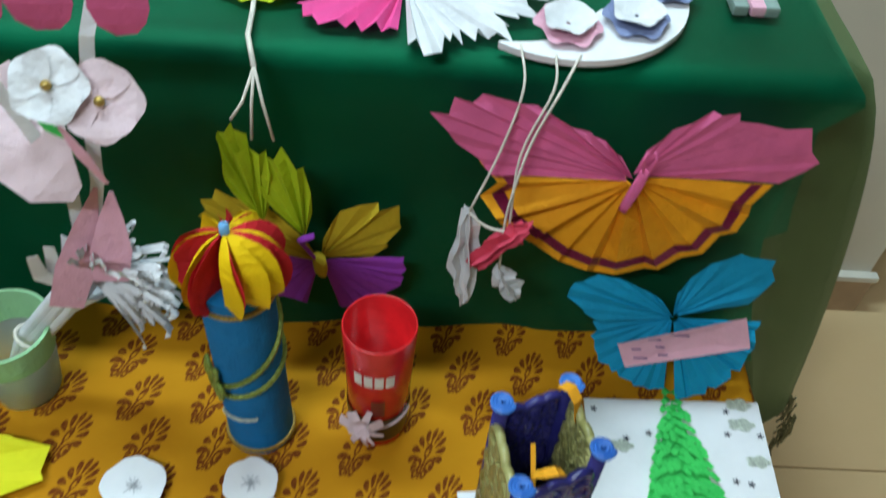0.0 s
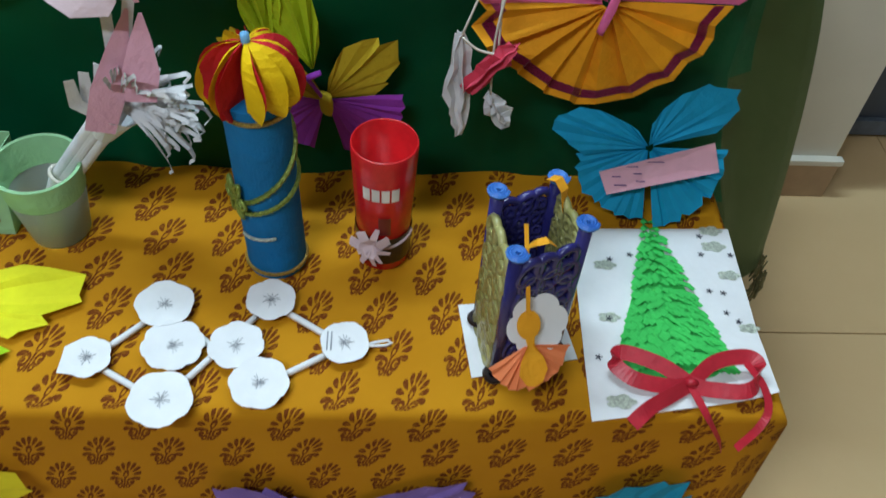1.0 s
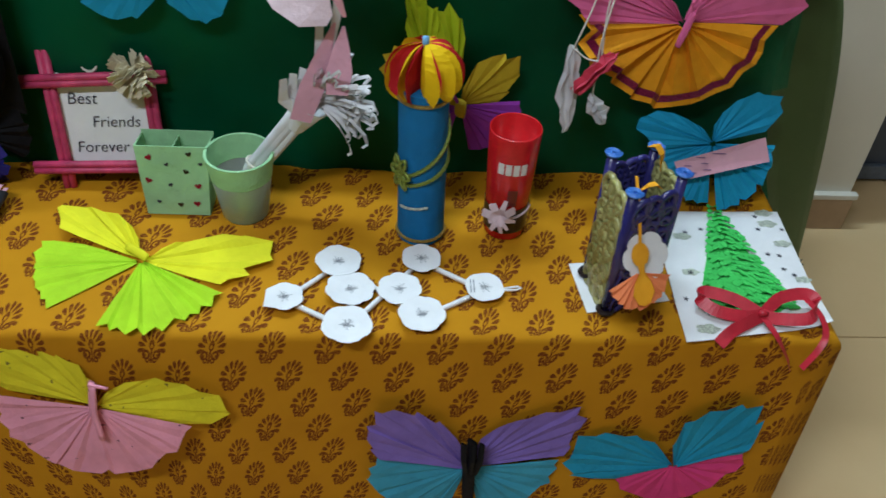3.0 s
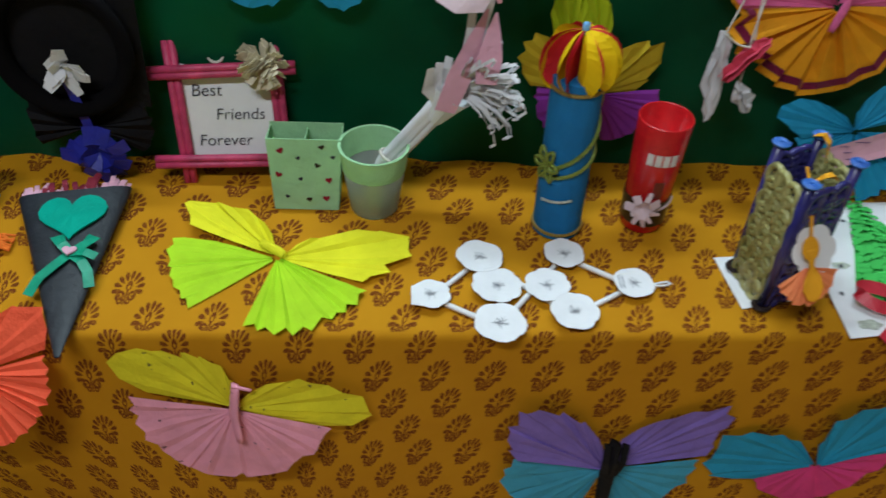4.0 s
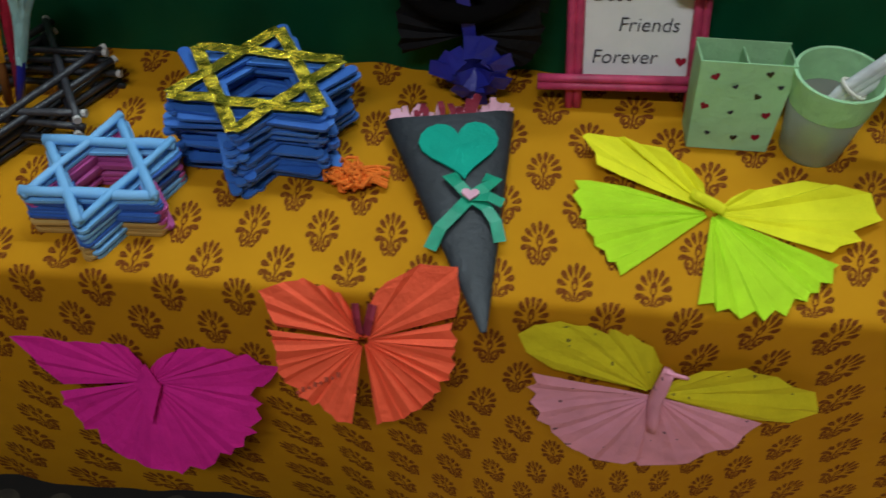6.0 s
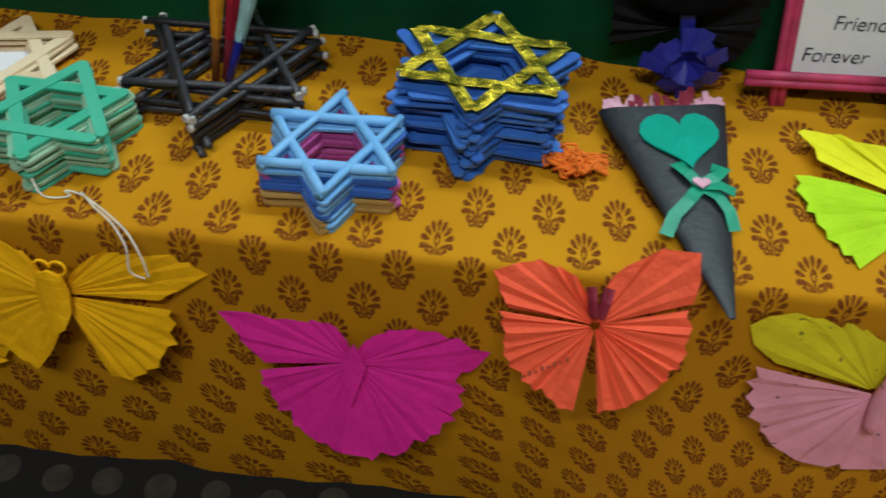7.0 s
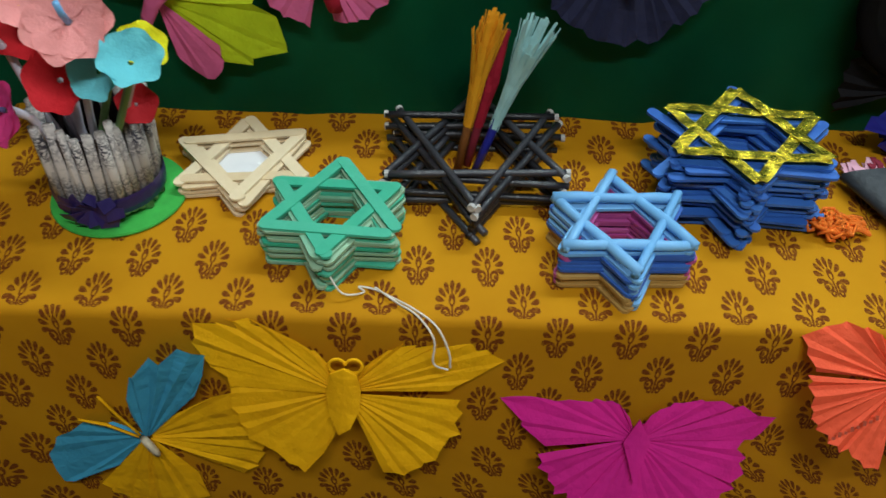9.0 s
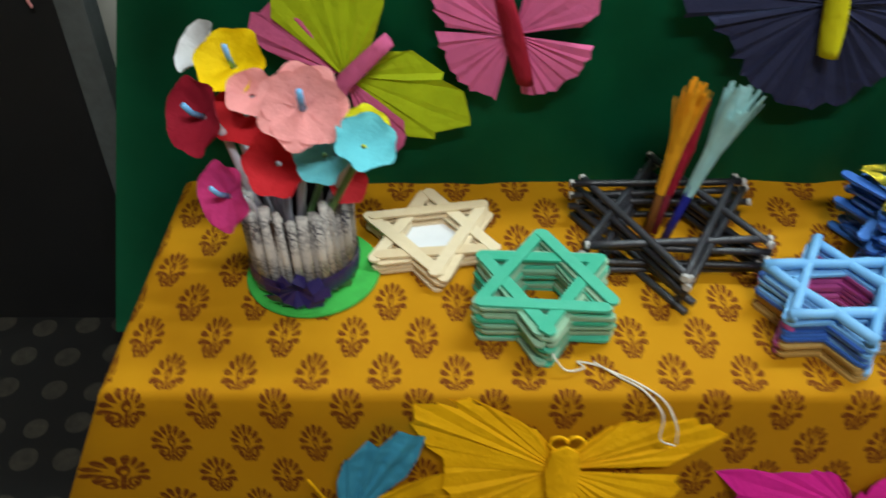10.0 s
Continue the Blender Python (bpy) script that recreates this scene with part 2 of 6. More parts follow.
RUG.colour(RUG.mix(RUG.math("MULTIPLY", RUG.math("LESS_THAN", _v.outputs["Distance"], 0.29), RUG.noise(60)), (0.004, 0.0035, 0.003), (0.06, 0.054, 0.038)))
RUG.set(Roughness=0.95)
RUG = RUG.mat


def pot_plastic():
    n = Nodes("frosted_plastic")
    n.colour((0.80, 0.88, 0.80))
    n.set(Roughness=0.3, Transmission_Weight=0.84, IOR=1.12)
    n.bump(n.noise(80), 0.1, 0.001)
    return n.mat


FROSTED = pot_plastic()


# ---------------------------------------------------------------- mesh helpers
def part(name, bm, material, parent, label="", smooth=False):
    me = bpy.data.meshes.new(name)
    bm.to_mesh(me)
    bm.free()
    me.materials.append(material)
    if smooth:
        for p in me.polygons:
            p.use_smooth = True
    ob = new(name, me)
    ob.parent = parent
    return tagged(ob, label=label)


def share(name, source, parent, m, material=None):
    ob = new(name, source.data)
    ob.parent = parent
    ob.matrix_local = m
    if material:
        ob.material_slots[0].link = "OBJECT"
        ob.material_slots[0].material = material
    return ob


def thing(name, m, label, category, group=""):
    ob = new(name)
    ob.empty_display_size = 0.03
    ob.matrix_world = m
    return tagged(ob, label, category, group)


def frame_at(p, d, up=(0, 0, 1)):
    """A matrix at p whose z runs along d."""
    return Matrix.Translation(p) @ Vector(d).to_track_quat("Z", "Y").to_matrix().to_4x4()


def box(bm, lo, hi, bevel=0.0):
    m = Matrix.LocRotScale([(a + b) / 2 for a, b in zip(lo, hi)], None, [b - a for a, b in zip(lo, hi)])
    out = bmesh.ops.create_cube(bm, size=1, matrix=m)
    if bevel:
        edges = list({e for v in out["verts"] for e in v.link_edges})
        bmesh.ops.bevel(bm, geom=edges, offset=bevel, segments=2, affect="EDGES", profile=0.7)
    return bm


def sweep(bm, pts, radius, seg=8, closed=False, caps=True, flat=1.0):
    """A round strand along pts; radius is a number or a list."""
    pts = [Vector(p) for p in pts]
    n = len(pts)
    rad = radius if isinstance(radius, (list, tuple)) else [radius] * n
    rings, side = [], None
    for i, p in enumerate(pts):
        a, b = (pts[i - 1], pts[(i + 1) % n]) if closed else (pts[max(i - 1, 0)], pts[min(i + 1, n - 1)])
        d = (b - a).normalized()
        if side is None:
            side = d.orthogonal().normalized()
        side = (side - d * side.dot(d)).normalized()
        other = d.cross(side)
        rings.append([bm.verts.new(p + rad[i] * (side * math.cos(k * math.tau / seg) + other * math.sin(k * math.tau / seg) * flat)) for k in range(seg)])
    for i in range(n if closed else n - 1):
        r, q = rings[i], rings[(i + 1) % n]
        for k in range(seg):
            bm.faces.new((r[k], r[(k + 1) % seg], q[(k + 1) % seg], q[k]))
    if caps and not closed:
        bm.faces.new(rings[0][::-1])
        bm.faces.new(rings[-1])
    return bm


def flowing(pts, steps=5):
    """A smooth line through pts."""
    pts = [Vector(p) for p in pts]
    ext = [pts[0] * 2 - pts[1]] + pts + [pts[-1] * 2 - pts[-2]]
    out = []
    for a, b, c, d in zip(ext, ext[1:], ext[2:], ext[3:]):
        for i in range(steps):
            t = i / steps
            out.append(0.5 * (2 * b + (c - a) * t + (2 * a - 5 * b + 4 * c - d) * t * t + (3 * b - a - 3 * c + d) * t ** 3))
    return out + [pts[-1]]


def strip(bm, pts, width, across=None, thick=0.0006):
    """A flat band along pts."""
    pts = [Vector(p) for p in pts]
    n = len(pts)
    rows = []
    for i, p in enumerate(pts):
        d = (pts[min(i + 1, n - 1)] - pts[max(i - 1, 0)]).normalized()
        c = Vector(across) if across else d.cross(Vector((0, 0, 1)))
        c = (c - d * c.dot(d)).normalized()
        w = width[i] if isinstance(width, (list, tuple)) else width
        up = d.cross(c) * thick / 2
        rows.append([bm.verts.new(p + c * w / 2 * s + up * h) for s, h in ((-1, 1), (1, 1), (1, -1), (-1, -1))])
    for a, b in zip(rows, rows[1:]):
        for k in range(4):
            bm.faces.new((a[k], a[(k + 1) % 4], b[(k + 1) % 4], b[k]))
    bm.faces.new(rows[0][::-1])
    bm.faces.new(rows[-1])
    return bm


def plate(bm, outline, thick, z=0.0, m=None, curl=None):
    """A cut-out sheet: outline in x, y; curl gives its height."""
    cx, cy = sum(p[0] for p in outline) / len(outline), sum(p[1] for p in outline) / len(outline)
    curl = curl or (lambda x, y: 0)
    m = m or Matrix()

    def v(x, y, h):
        return bm.verts.new(m @ Vector((x, y, z + h + curl(x, y))))

    for h, flip in ((thick, False), (0, True)):
        c = v(cx, cy, h)
        mid = [v((p[0] + cx) / 2, (p[1] + cy) / 2, h) for p in outline]
        rim = [v(p[0], p[1], h) for p in outline]
        for k in range(len(outline)):
            j = (k + 1) % len(outline)
            quads = [(c, mid[k], mid[j]), (mid[k], rim[k], rim[j], mid[j])]
            for f in quads:
                bm.faces.new(f[::-1] if flip else f)
        if not flip:
            top = rim
        else:
            for k in range(len(outline)):
                j = (k + 1) % len(outline)
                bm.faces.new((top[k], rim[k], rim[j], top[j]))
    return bm


def lathe(bm, profile, seg=40, m=None):
    m = m or Matrix()
    rings = [[bm.verts.new(m @ Vector((r * math.cos(k * math.tau / seg), r * math.sin(k * math.tau / seg), z))) for k in range(seg)] for r, z in profile]
    for a, b in zip(rings, rings[1:]):
        for k in range(seg):
            bm.faces.new((a[k], a[(k + 1) % seg], b[(k + 1) % seg], b[k]))
    return bm


def scallop(r, lobes, deep=0.12, n=48, turn=0.0, rng=None):
    out = []
    for k in range(n):
        a = k * math.tau / n
        rr = r * (1 - deep + deep * abs(math.cos(lobes * (a + turn) / 2)) ** 0.6)
        if rng:
            rr *= 1 + rng.uniform(-0.015, 0.015)
        out.append((rr * math.cos(a), rr * math.sin(a)))
    return out


def heart(s, n=28):
    return [(s * 0.0625 * 16 * math.sin(t) ** 3, s * 0.0625 * (13 * math.cos(t) - 5 * math.cos(2 * t) - 2 * math.cos(3 * t) - math.cos(4 * t)))
            for t in (k * math.tau / n for k in range(n))][::-1]


def turned(x, y, z, yaw=0):
    return pose(x, y, z, 0, 0, yaw)


def facing(x, y, z, roll=0, lean=0):
    """Upright against a front face: local x runs along the table, local y up, local z to the room."""
    return pose(x, y, z, 90 + lean, 0, 0) @ pose(0, 0, 0, 0, 0, roll)


# ---------------------------------------------------------------- pleated paper
def wing(parent, name, outline, pleats, material, depth=0.004, lift=0.003, seed=1, inner=0.05, span=(0, 0.14, 0.3, 0.46, 0.62, 0.78, 0.9, 1.0), raise_tip=0.0, label="", slack=0.04):
    """A fan of hand-folded paper: outline gives (degrees, radius) along its rim."""
    rng = random.Random(seed)
    ang = [a for a, _ in outline]
    if ang[0] > ang[-1]:
        outline = outline[::-1]
        ang = ang[::-1]
    rad = [r for _, r in outline]
    n = pleats * 2
    unit = (ang[-1] - ang[0]) / n
    bm = bmesh.new()
    rows = []
    drift = 0.0
    for i in range(n + 1):
        a = ang[0] + unit * i
        bend = 0.0
        if 0 < i < n:
            a += rng.uniform(-0.42, 0.42) * unit
            bend = rng.uniform(-0.30, 0.30) * unit
        r = float(np.interp(a, ang, rad)) * (1 + rng.uniform(-slack, slack) * 0.6) * (1 - slack * (i % 2))
        if rng.random() < 0.12:
            r *= 0.955
        side = 1 if i % 2 else -1
        own = depth * 0.46 * rng.uniform(0.35, 1.4)
        flat = rng.uniform(0.1, 0.55)
        drift = 0.7 * drift + rng.uniform(-0.0018, 0.0018)
        row = []
        for f in span:
            g = inner + (1 - inner) * f
            b = radians(a + bend * math.sin(math.pi * g))
            x, y = r * g * math.cos(b), r * g * math.sin(b)
            z = lift + side * own * (0.25 + 0.75 * g) * (1 - flat * g * g) + own * 0.5 + drift * g + raise_tip * g * g
            z += 0.0016 * g * noise.noise(Vector((x * 55, y * 55, seed * 1.7))) + 0.0022 * g * noise.noise(Vector((x * 18, y * 18, seed * 3.1)))
            row.append(bm.verts.new((x, y, max(z, 0.0006))))
        rows.append(row)
    for p, q in zip(rows, rows[1:]):
        for k in range(len(span) - 1):
            bm.faces.new((p[k], p[k + 1], q[k + 1], q[k]))
    return part(name, bm, material, parent, label)


def butterfly(m, label, wings, group="pleated paper butterflies", scale=1.0):
    """wings: (name, outline, pleats, paper, depth)."""
    b = thing("paper_butterfly", m, label, "paper butterfly", group)
    for i, w in enumerate(wings):
        name, outline, pleats, mat, depth = w[:5]
        kw = {"seed": len(outline) * 7 + i * 13 + pleats, "lift": 0.002 + 0.0022 * (i % 3)}
        kw.update(w[5] if len(w) > 5 else {})
        wing(b, name, outline, pleats, PAPER[mat] if isinstance(mat, str) else mat, depth, **kw)
    return b


def body_band(parent, pts, width, material, name="body", z=0.012):
    bm = bmesh.new()
    dense = []
    for a, b in zip(pts, pts[1:]):
        for k in range(4):
            dense.append(Vector((*a, z)).lerp(Vector((*b, z)), k / 4))
    dense.append(Vector((*pts[-1], z)))
    sweep(bm, dense, [width / 2 * (0.75 + 0.25 * math.sin(math.pi * (i + 0.5) / len(dense))) for i in range(len(dense))], 10, flat=0.5)
    return part(name, bm, material, parent, smooth=True)


FRONT, BACK = 0.542, 0.862


# ---------------------------------------------------------------- the room
def slab(name, lo, hi, material, label="", category=""):
    bm = box(bmesh.new(), lo, hi)
    ob = part(name, bm, material, None)
    return tagged(ob, label, category, kind="structure")


floor = slab("floor", (-6.0, -5.0, -0.12), (2.6, 2.2, -0.006), GROUT, "glossy beige floor tiles with thin dark joints", "floor")
slab("ceiling", (-6.0, -5.0, 3.0), (2.6, 2.2, 3.12), CEILING, "plain white painted ceiling", "ceiling")
slab("wall_north", (-6.0, 1.325, 0), (1.01, 1.9, 3.0), WALLPAINT, "cream painted wall ending in a square corner", "wall")
slab("wall_recess", (1.01, 1.56, 0), (2.6, 1.9, 3.0), WALLPAINT, "cream painted wall of the door recess", "wall")
# out of view, added to close the room; dark colour deepens the shadows
slab("wall_south", (-6.0, -5.0, 0), (2.6, -4.85, 3.0), LOW_BOUNCE_WALL, "unseen room wall, darkened to cut bounced light", "wall")
slab("wall_west", (-6.0, -4.85, 0), (-5.85, 1.325, 3.0), LOW_BOUNCE_WALL, "unseen room wall, darkened to cut bounced light", "wall")
slab("wall_east", (2.45, -4.85, 0), (2.6, 1.56, 3.0), LOW_BOUNCE_WALL, "unseen room wall, darkened to cut bounced light", "wall")
bm = bmesh.new()
box(bm, (-1.7, 1.312, 0.0), (1.018, 1.325, 0.085), 0.003)
tagged(part("baseboard", bm, SKIRT, None), "brown tile skirting along the wall foot", "skirting", kind="structure")
bm = bmesh.new()
box(bm, (-1.7, 1.308, 0.085), (1.022, 1.325, 0.098), 0.003)
tagged(part("trim", bm, WALLPAINT, None), "thin white ledge above the skirting", "trim", kind="structure")
door = thing("door_1", pose(1.05, 1.5, 0), "closed slate-blue painted door in a recess", "door")
door["kind"] = "structure"
part("door_leaf", box(bmesh.new(), (0.0, 0.0, 0.05), (1.2, 0.045, 2.1), 0.004), DOORBLUE, door)
part("kick_plate", box(bmesh.new(), (0.0, -0.012, 0.012), (1.2, 0.05, 0.05), 0.003), plain("grey_blue_sill", (0.12, 0.15, 0.20), 0.4), door)


def skirt_cloth(name, x0, x1, y0, y1, top, foot, material, folds, label, category, flare=(0, 0, 0, 0), seed=1, radius=0.012, fold=None, skew=None):
    """A cloth laid over a long table: flat top, rounded edge, skirt with soft folds down to foot. flare: front, right, back, left."""
    nz = lambda a, b, c=0.0: noise.noise(Vector((a * 7 + seed, b * 7, c)))
    bm = bmesh.new()
    uvl = bm.loops.layers.uv.new("UVMap")
    uv = {}
    nx, ny = 120, 24

    def vert(p, u, v):
        w = bm.verts.new(p)
        uv[w] = (u + skew(u, v), v) if skew else (u, v)
        return w

    ix0, ix1, iy0, iy1 = x0 + radius, x1 - radius, y0 + radius, y1 - radius
    grid = []
    for j in range(ny + 1):
        y = iy0 + (iy1 - iy0) * j / ny
        row = []
        for i in range(nx + 1):
            x = ix0 + (ix1 - ix0) * i / nx
            edge = min(1.0, 8 * min(i / nx, 1 - i / nx, j / ny, 1 - j / ny))
            z = top + edge * 0.0012 * nz(x, y, 3.0)
            row.append(vert((x, y, z), x, y))
        grid.append(row)
    faces = []
    for j in range(ny):
        for i in range(nx):
            faces.append((grid[j][i], grid[j][i + 1], grid[j + 1][i + 1], grid[j + 1][i]))
    ring = [(grid[0][i], 0) for i in range(nx)] + [(grid[j][nx], 1) for j in range(ny)] + [(grid[ny][i], 2) for i in range(nx, 0, -1)] + [(grid[j][0], 3) for j in range(ny, 0, -1)]
    normals = ((0, -1), (1, 0), (0, 1), (-1, 0))
    count = len(ring)
    prof = [(radius * math.sin(a), radius * (1 - math.cos(a)), radius * a) for a in (radians(d) for d in (30, 60, 90))]
    drop = top - foot
    for k in range(1, 19):
        d = radius + (drop - radius) * k / 18
        prof.append((radius, d, d + 0.57 * radius))
    last = [w for w, _ in ring]
    base = [(w.co.copy(), s) for w, s in ring]
    for out, down, run in prof:
        now = []
        f = max(0.0, (down - radius) / (drop - radius))
        for k, (p, s) in enumerate(base):
            n0 = Vector(normals[s])
            corner = base[k - 1][1] != s
            along = p.x if s in (0, 2) else p.y
            wave = folds * f * (nz(along * 1.3, s * 5.0, 1.0 + 0.4 * down) + 0.5 * nz(along * 3.1, s * 9.0, 2.0))
            push = out + wave + flare[s] * f
            dx, dy = n0.x * push, n0.y * push
            if fold and s == 1:
                swing = min(1.0, max(0.0, (p.y - y0 - radius) / 0.075))
                swing = swing * swing * (3 - 2 * swing)
                dx = out + float(np.interp(f, *fold)) * (1 - swing) + 0.18 * f ** 0.42 * swing + wave * 0.6
                dy = -out if corner else 0.0
            elif fold and s == 0 and not corner:
                dx += float(np.interp(f, *fold)) * max(0.0, 1 - (x1 - p.x) / 0.14) ** 2
            elif corner:
                n1, s1 = Vector(normals[base[k - 1][1]]), base[k - 1][1]
                dx += n1.x * (out + flare[s1] * f)
                dy += n1.y * (out + flare[s1] * f)
            elif s in (0, 2):
                dx += flare[1] * f * max(0.0, 1 - (x1 - p.x) / 0.12) ** 2 - flare[3] * f * max(0.0, 1 - (p.x - x0) / 0.12) ** 2
            q = (p.x + dx, p.y + dy, top - down + (0.012 * f * nz(along * 2, 4.0) if foot > 0.02 else 0))
            u, v = {0: (p.x, y0 - run), 1: (x1 + run, p.y), 2: (p.x, y1 + run), 3: (x0 - run, p.y)}[s]
            now.append(vert(q, u, v))
        for k in range(count):
            j = (k + 1) % count
            faces.append((last[j], last[k], now[k], now[j]))
        last = now
    for f in faces:
        face = bm.faces.new(f)
        face.smooth = True
        for l in face.loops:
            l[uvl].uv = uv[l.vert]
    ob = part(name, bm, material, None)
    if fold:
        # end flap below the edge: light coming through is painted as olive
        ob.data.materials.append(VELVET_LIT_THROUGH)
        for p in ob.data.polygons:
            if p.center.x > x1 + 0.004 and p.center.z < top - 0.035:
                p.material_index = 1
    return tagged(ob, label, category)


def pulled(u, v):
    """How far the weave has been pulled askew: leaning on the near-door half, trailing back low on the skirt."""
    k = min(1.0, max(0.0, (u + 0.62) / 0.6))
    low = max(0.0, 1 - abs(u + 0.72) / 0.55)
    return -0.36 * k * k * (3 - 2 * k) * (v - 0.50) + 0.75 * low * min(0.0, v - 0.36)


skirt_cloth("yellow_tablecloth", -1.605, 0.558, 0.553, 0.905, 0.45, 0.006, CLOTH, 0.010, "mustard cotton tablecloth with brown block-printed flowers over a bench", "tablecloth", flare=(0.012, 0.008, 0, 0.20), seed=3, skew=pulled)
green_cloth = skirt_cloth("green_tablecloth", -1.60, 0.555, 0.885, 1.262, 0.80, 0.18, VELVET, 0.024, "dark green velvet cloth with a fringed hem over the higher table", "tablecloth", flare=(0.0, 0, 0, 0.16), seed=11, radius=0.02,
                          fold=([0, 0.045, 0.145, 0.264, 0.40, 0.557, 0.70, 1.0], [0, -0.034, -0.031, -0.030, -0.013, 0.016, 0.05, 0.09]))
_r = random.Random(8)
bm = bmesh.new()
for k in range(150):
    y = 0.90 + 0.34 * _r.random()
    x = 0.733 - 0.045 * max(0.0, (0.975 - y) / 0.07) ** 2 + _r.uniform(-0.006, 0.006)
    sweep(bm, [(x, y, 0.205), (x + _r.uniform(-0.004, 0.006), y - 0.002, 0.185), (x + _r.uniform(-0.008, 0.008), y + _r.uniform(-0.006, 0.006), 0.150 + _r.uniform(0, 0.02))], 0.0012, 4)
tagged(part("fringe", bm, plain("olive_gold_fringe", (0.20, 0.19, 0.08), 0.45, 0.2, grain=300, vary=0.6), green_cloth, "thin olive and gold hem fringe"), kind="stuff")

def table(name, x0, x1, y0, y1, top, label, category):
    t = thing(name, pose((x0 + x1) / 2, (y0 + y1) / 2, 0), label, category)
    w, d = (x1 - x0) / 2, (y1 - y0) / 2
    part("tabletop", box(bmesh.new(), (-w, -d, top - 0.03), (w, d, top), 0.003), WOOD, t)
    for sx in (-1, 1):
        for sy in (-1, 1):
            part("leg", box(bmesh.new(), (sx * (w - 0.08) - 0.02, sy * (d - 0.05) - 0.02, 0.0), (sx * (w - 0.08) + 0.02, sy * (d - 0.05) + 0.02, top - 0.03), 0.003), WOOD, t)


table("bench", -1.57, 0.53, 0.58, 0.865, 0.4475, "long wooden bench hidden under the mustard cloth", "bench")
table("desk", -1.62, 0.52, 0.93, 1.23, 0.7965, "long wooden table hidden under the green cloth", "table")

# dark rug on the floor at the bench's far end
tagged(part("rug", box(bmesh.new(), (-3.9, -0.6, -0.004), (-0.62, 1.30, 0.006), 0.002), RUG, None), "dark patterned rug on the tiles in front of the bench", "rug", kind="structure")
for i in range(14):
    for j in range(12):
        if i == 0 and j == 0:
            bm = box(bmesh.new(), (0.0015, 0.0015, -0.006), (0.5985, 0.5985, 0.0), 0.001)
            tile = part("tile", bm, TILE, floor)
            tile.location = (-6.0, -5.02, 0)
        else:
            share("tile", tile, floor, pose(-6.0 + 0.6 * i, -5.0 + 0.6 * j - 0.02, 0))
tile.location = (-6.0, -5.02, 0)

board = thing("blackboard", pose(-1.80, 1.10, 0, 0, 0, 0), "large black display board standing beside the tables", "display board")
part("panel", box(bmesh.new(), (-1.3, 0, 0.0), (0.0, 0.03, 1.35), 0.004), BLACKBOARD, board)
part("edge_strip", box(bmesh.new(), (0.002, -0.006, 0.0), (0.042, 0.036, 1.35), 0.003), plain("grey_edge", (0.10, 0.11, 0.11), 0.5), board, "dull grey edge strip")
hang = thing("hanging_craft", facing(-1.86, 1.094, 0.66), "small aqua paper craft with pale legs pinned on the black board", "paper craft")
part("paper_body", plate(bmesh.new(), scallop(0.035, 5, 0.1), 0.004), PAPER["aqua"], hang)
for dx in (-0.012, 0.018):
    bm = sweep(bmesh.new(), [(dx, -0.03, 0.004), (dx * 1.6, -0.055, 0.005), (dx * 1.9, -0.075, 0.004)], 0.0022, 6)
    part("leg", bm, PAPER["salmon"], hang)

# ---------------------------------------------------------------- butterflies on the bench front
b = butterfly(facing(-0.358, 0.540, 0.338, lean=-10), "pink and olive pleated butterfly with dark specks on cloth", [
    ("upper_wing", [(168, 0.11), (162, 0.139), (149, 0.163), (137, 0.131), (115, 0.088), (88, 0.042)], 6, "speck_olive", 0.0035),
    ("upper_wing", [(54, 0.028), (29, 0.093), (17, 0.119), (3, 0.163), (-9, 0.162), (-18, 0.10)], 6, "speck_olive", 0.0035),
    ("lower_wing", [(170, 0.125), (198, 0.118), (224, 0.119), (259, 0.121), (283, 0.119), (316, 0.114), (337, 0.121), (344, 0.12)], 15, "speck_pink", 0.0045),
])
body_band(b, [(0.004, -0.045), (0.0, 0.0), (0.006, 0.045)], 0.016, PAPER["speck_pink"], z=0.014)
body_band(b, [(0.002, 0.044), (0.024, 0.038)], 0.009, PAPER["speck_pink"], "feeler", z=0.016)

b = butterfly(facing(0.112, FRONT, 0.207), "purple and blue pleated butterfly with a black body on cloth", [
    ("lower_wing", [(171, 0.131), (200, 0.142), (224, 0.141), (247, 0.116), (258, 0.08)], 7, "teal", 0.004),
    ("lower_wing", [(282, 0.08), (291, 0.11), (315, 0.117), (342, 0.122), (368, 0.123)], 7, "teal", 0.004),
    ("upper_wing", [(170, 0.128), (150, 0.16), (136, 0.178), (127, 0.159), (112, 0.108), (104, 0.05)], 8, "purple", 0.005, {"label": "purple upper wing"}),
    ("upper_wing", [(78, 0.06), (66, 0.10), (54, 0.135), (44, 0.186), (36, 0.178), (11, 0.128)], 8, "purple", 0.005, {"label": "purple upper wing"}),
])
body_band(b, [(0.003, -0.08), (0.0, 0.0), (0.0, 0.07)], 0.022, PAPER["black"], z=0.014)
for k in (-1, 0, 1):
    part("pleat", sweep(bmesh.new(), [(k * 0.006, 0.01, 0.02), (k * 0.011, 0.045, 0.026), (k * 0.012, 0.072, 0.018)], 0.005, 6, flat=0.4), PAPER["black"], b)

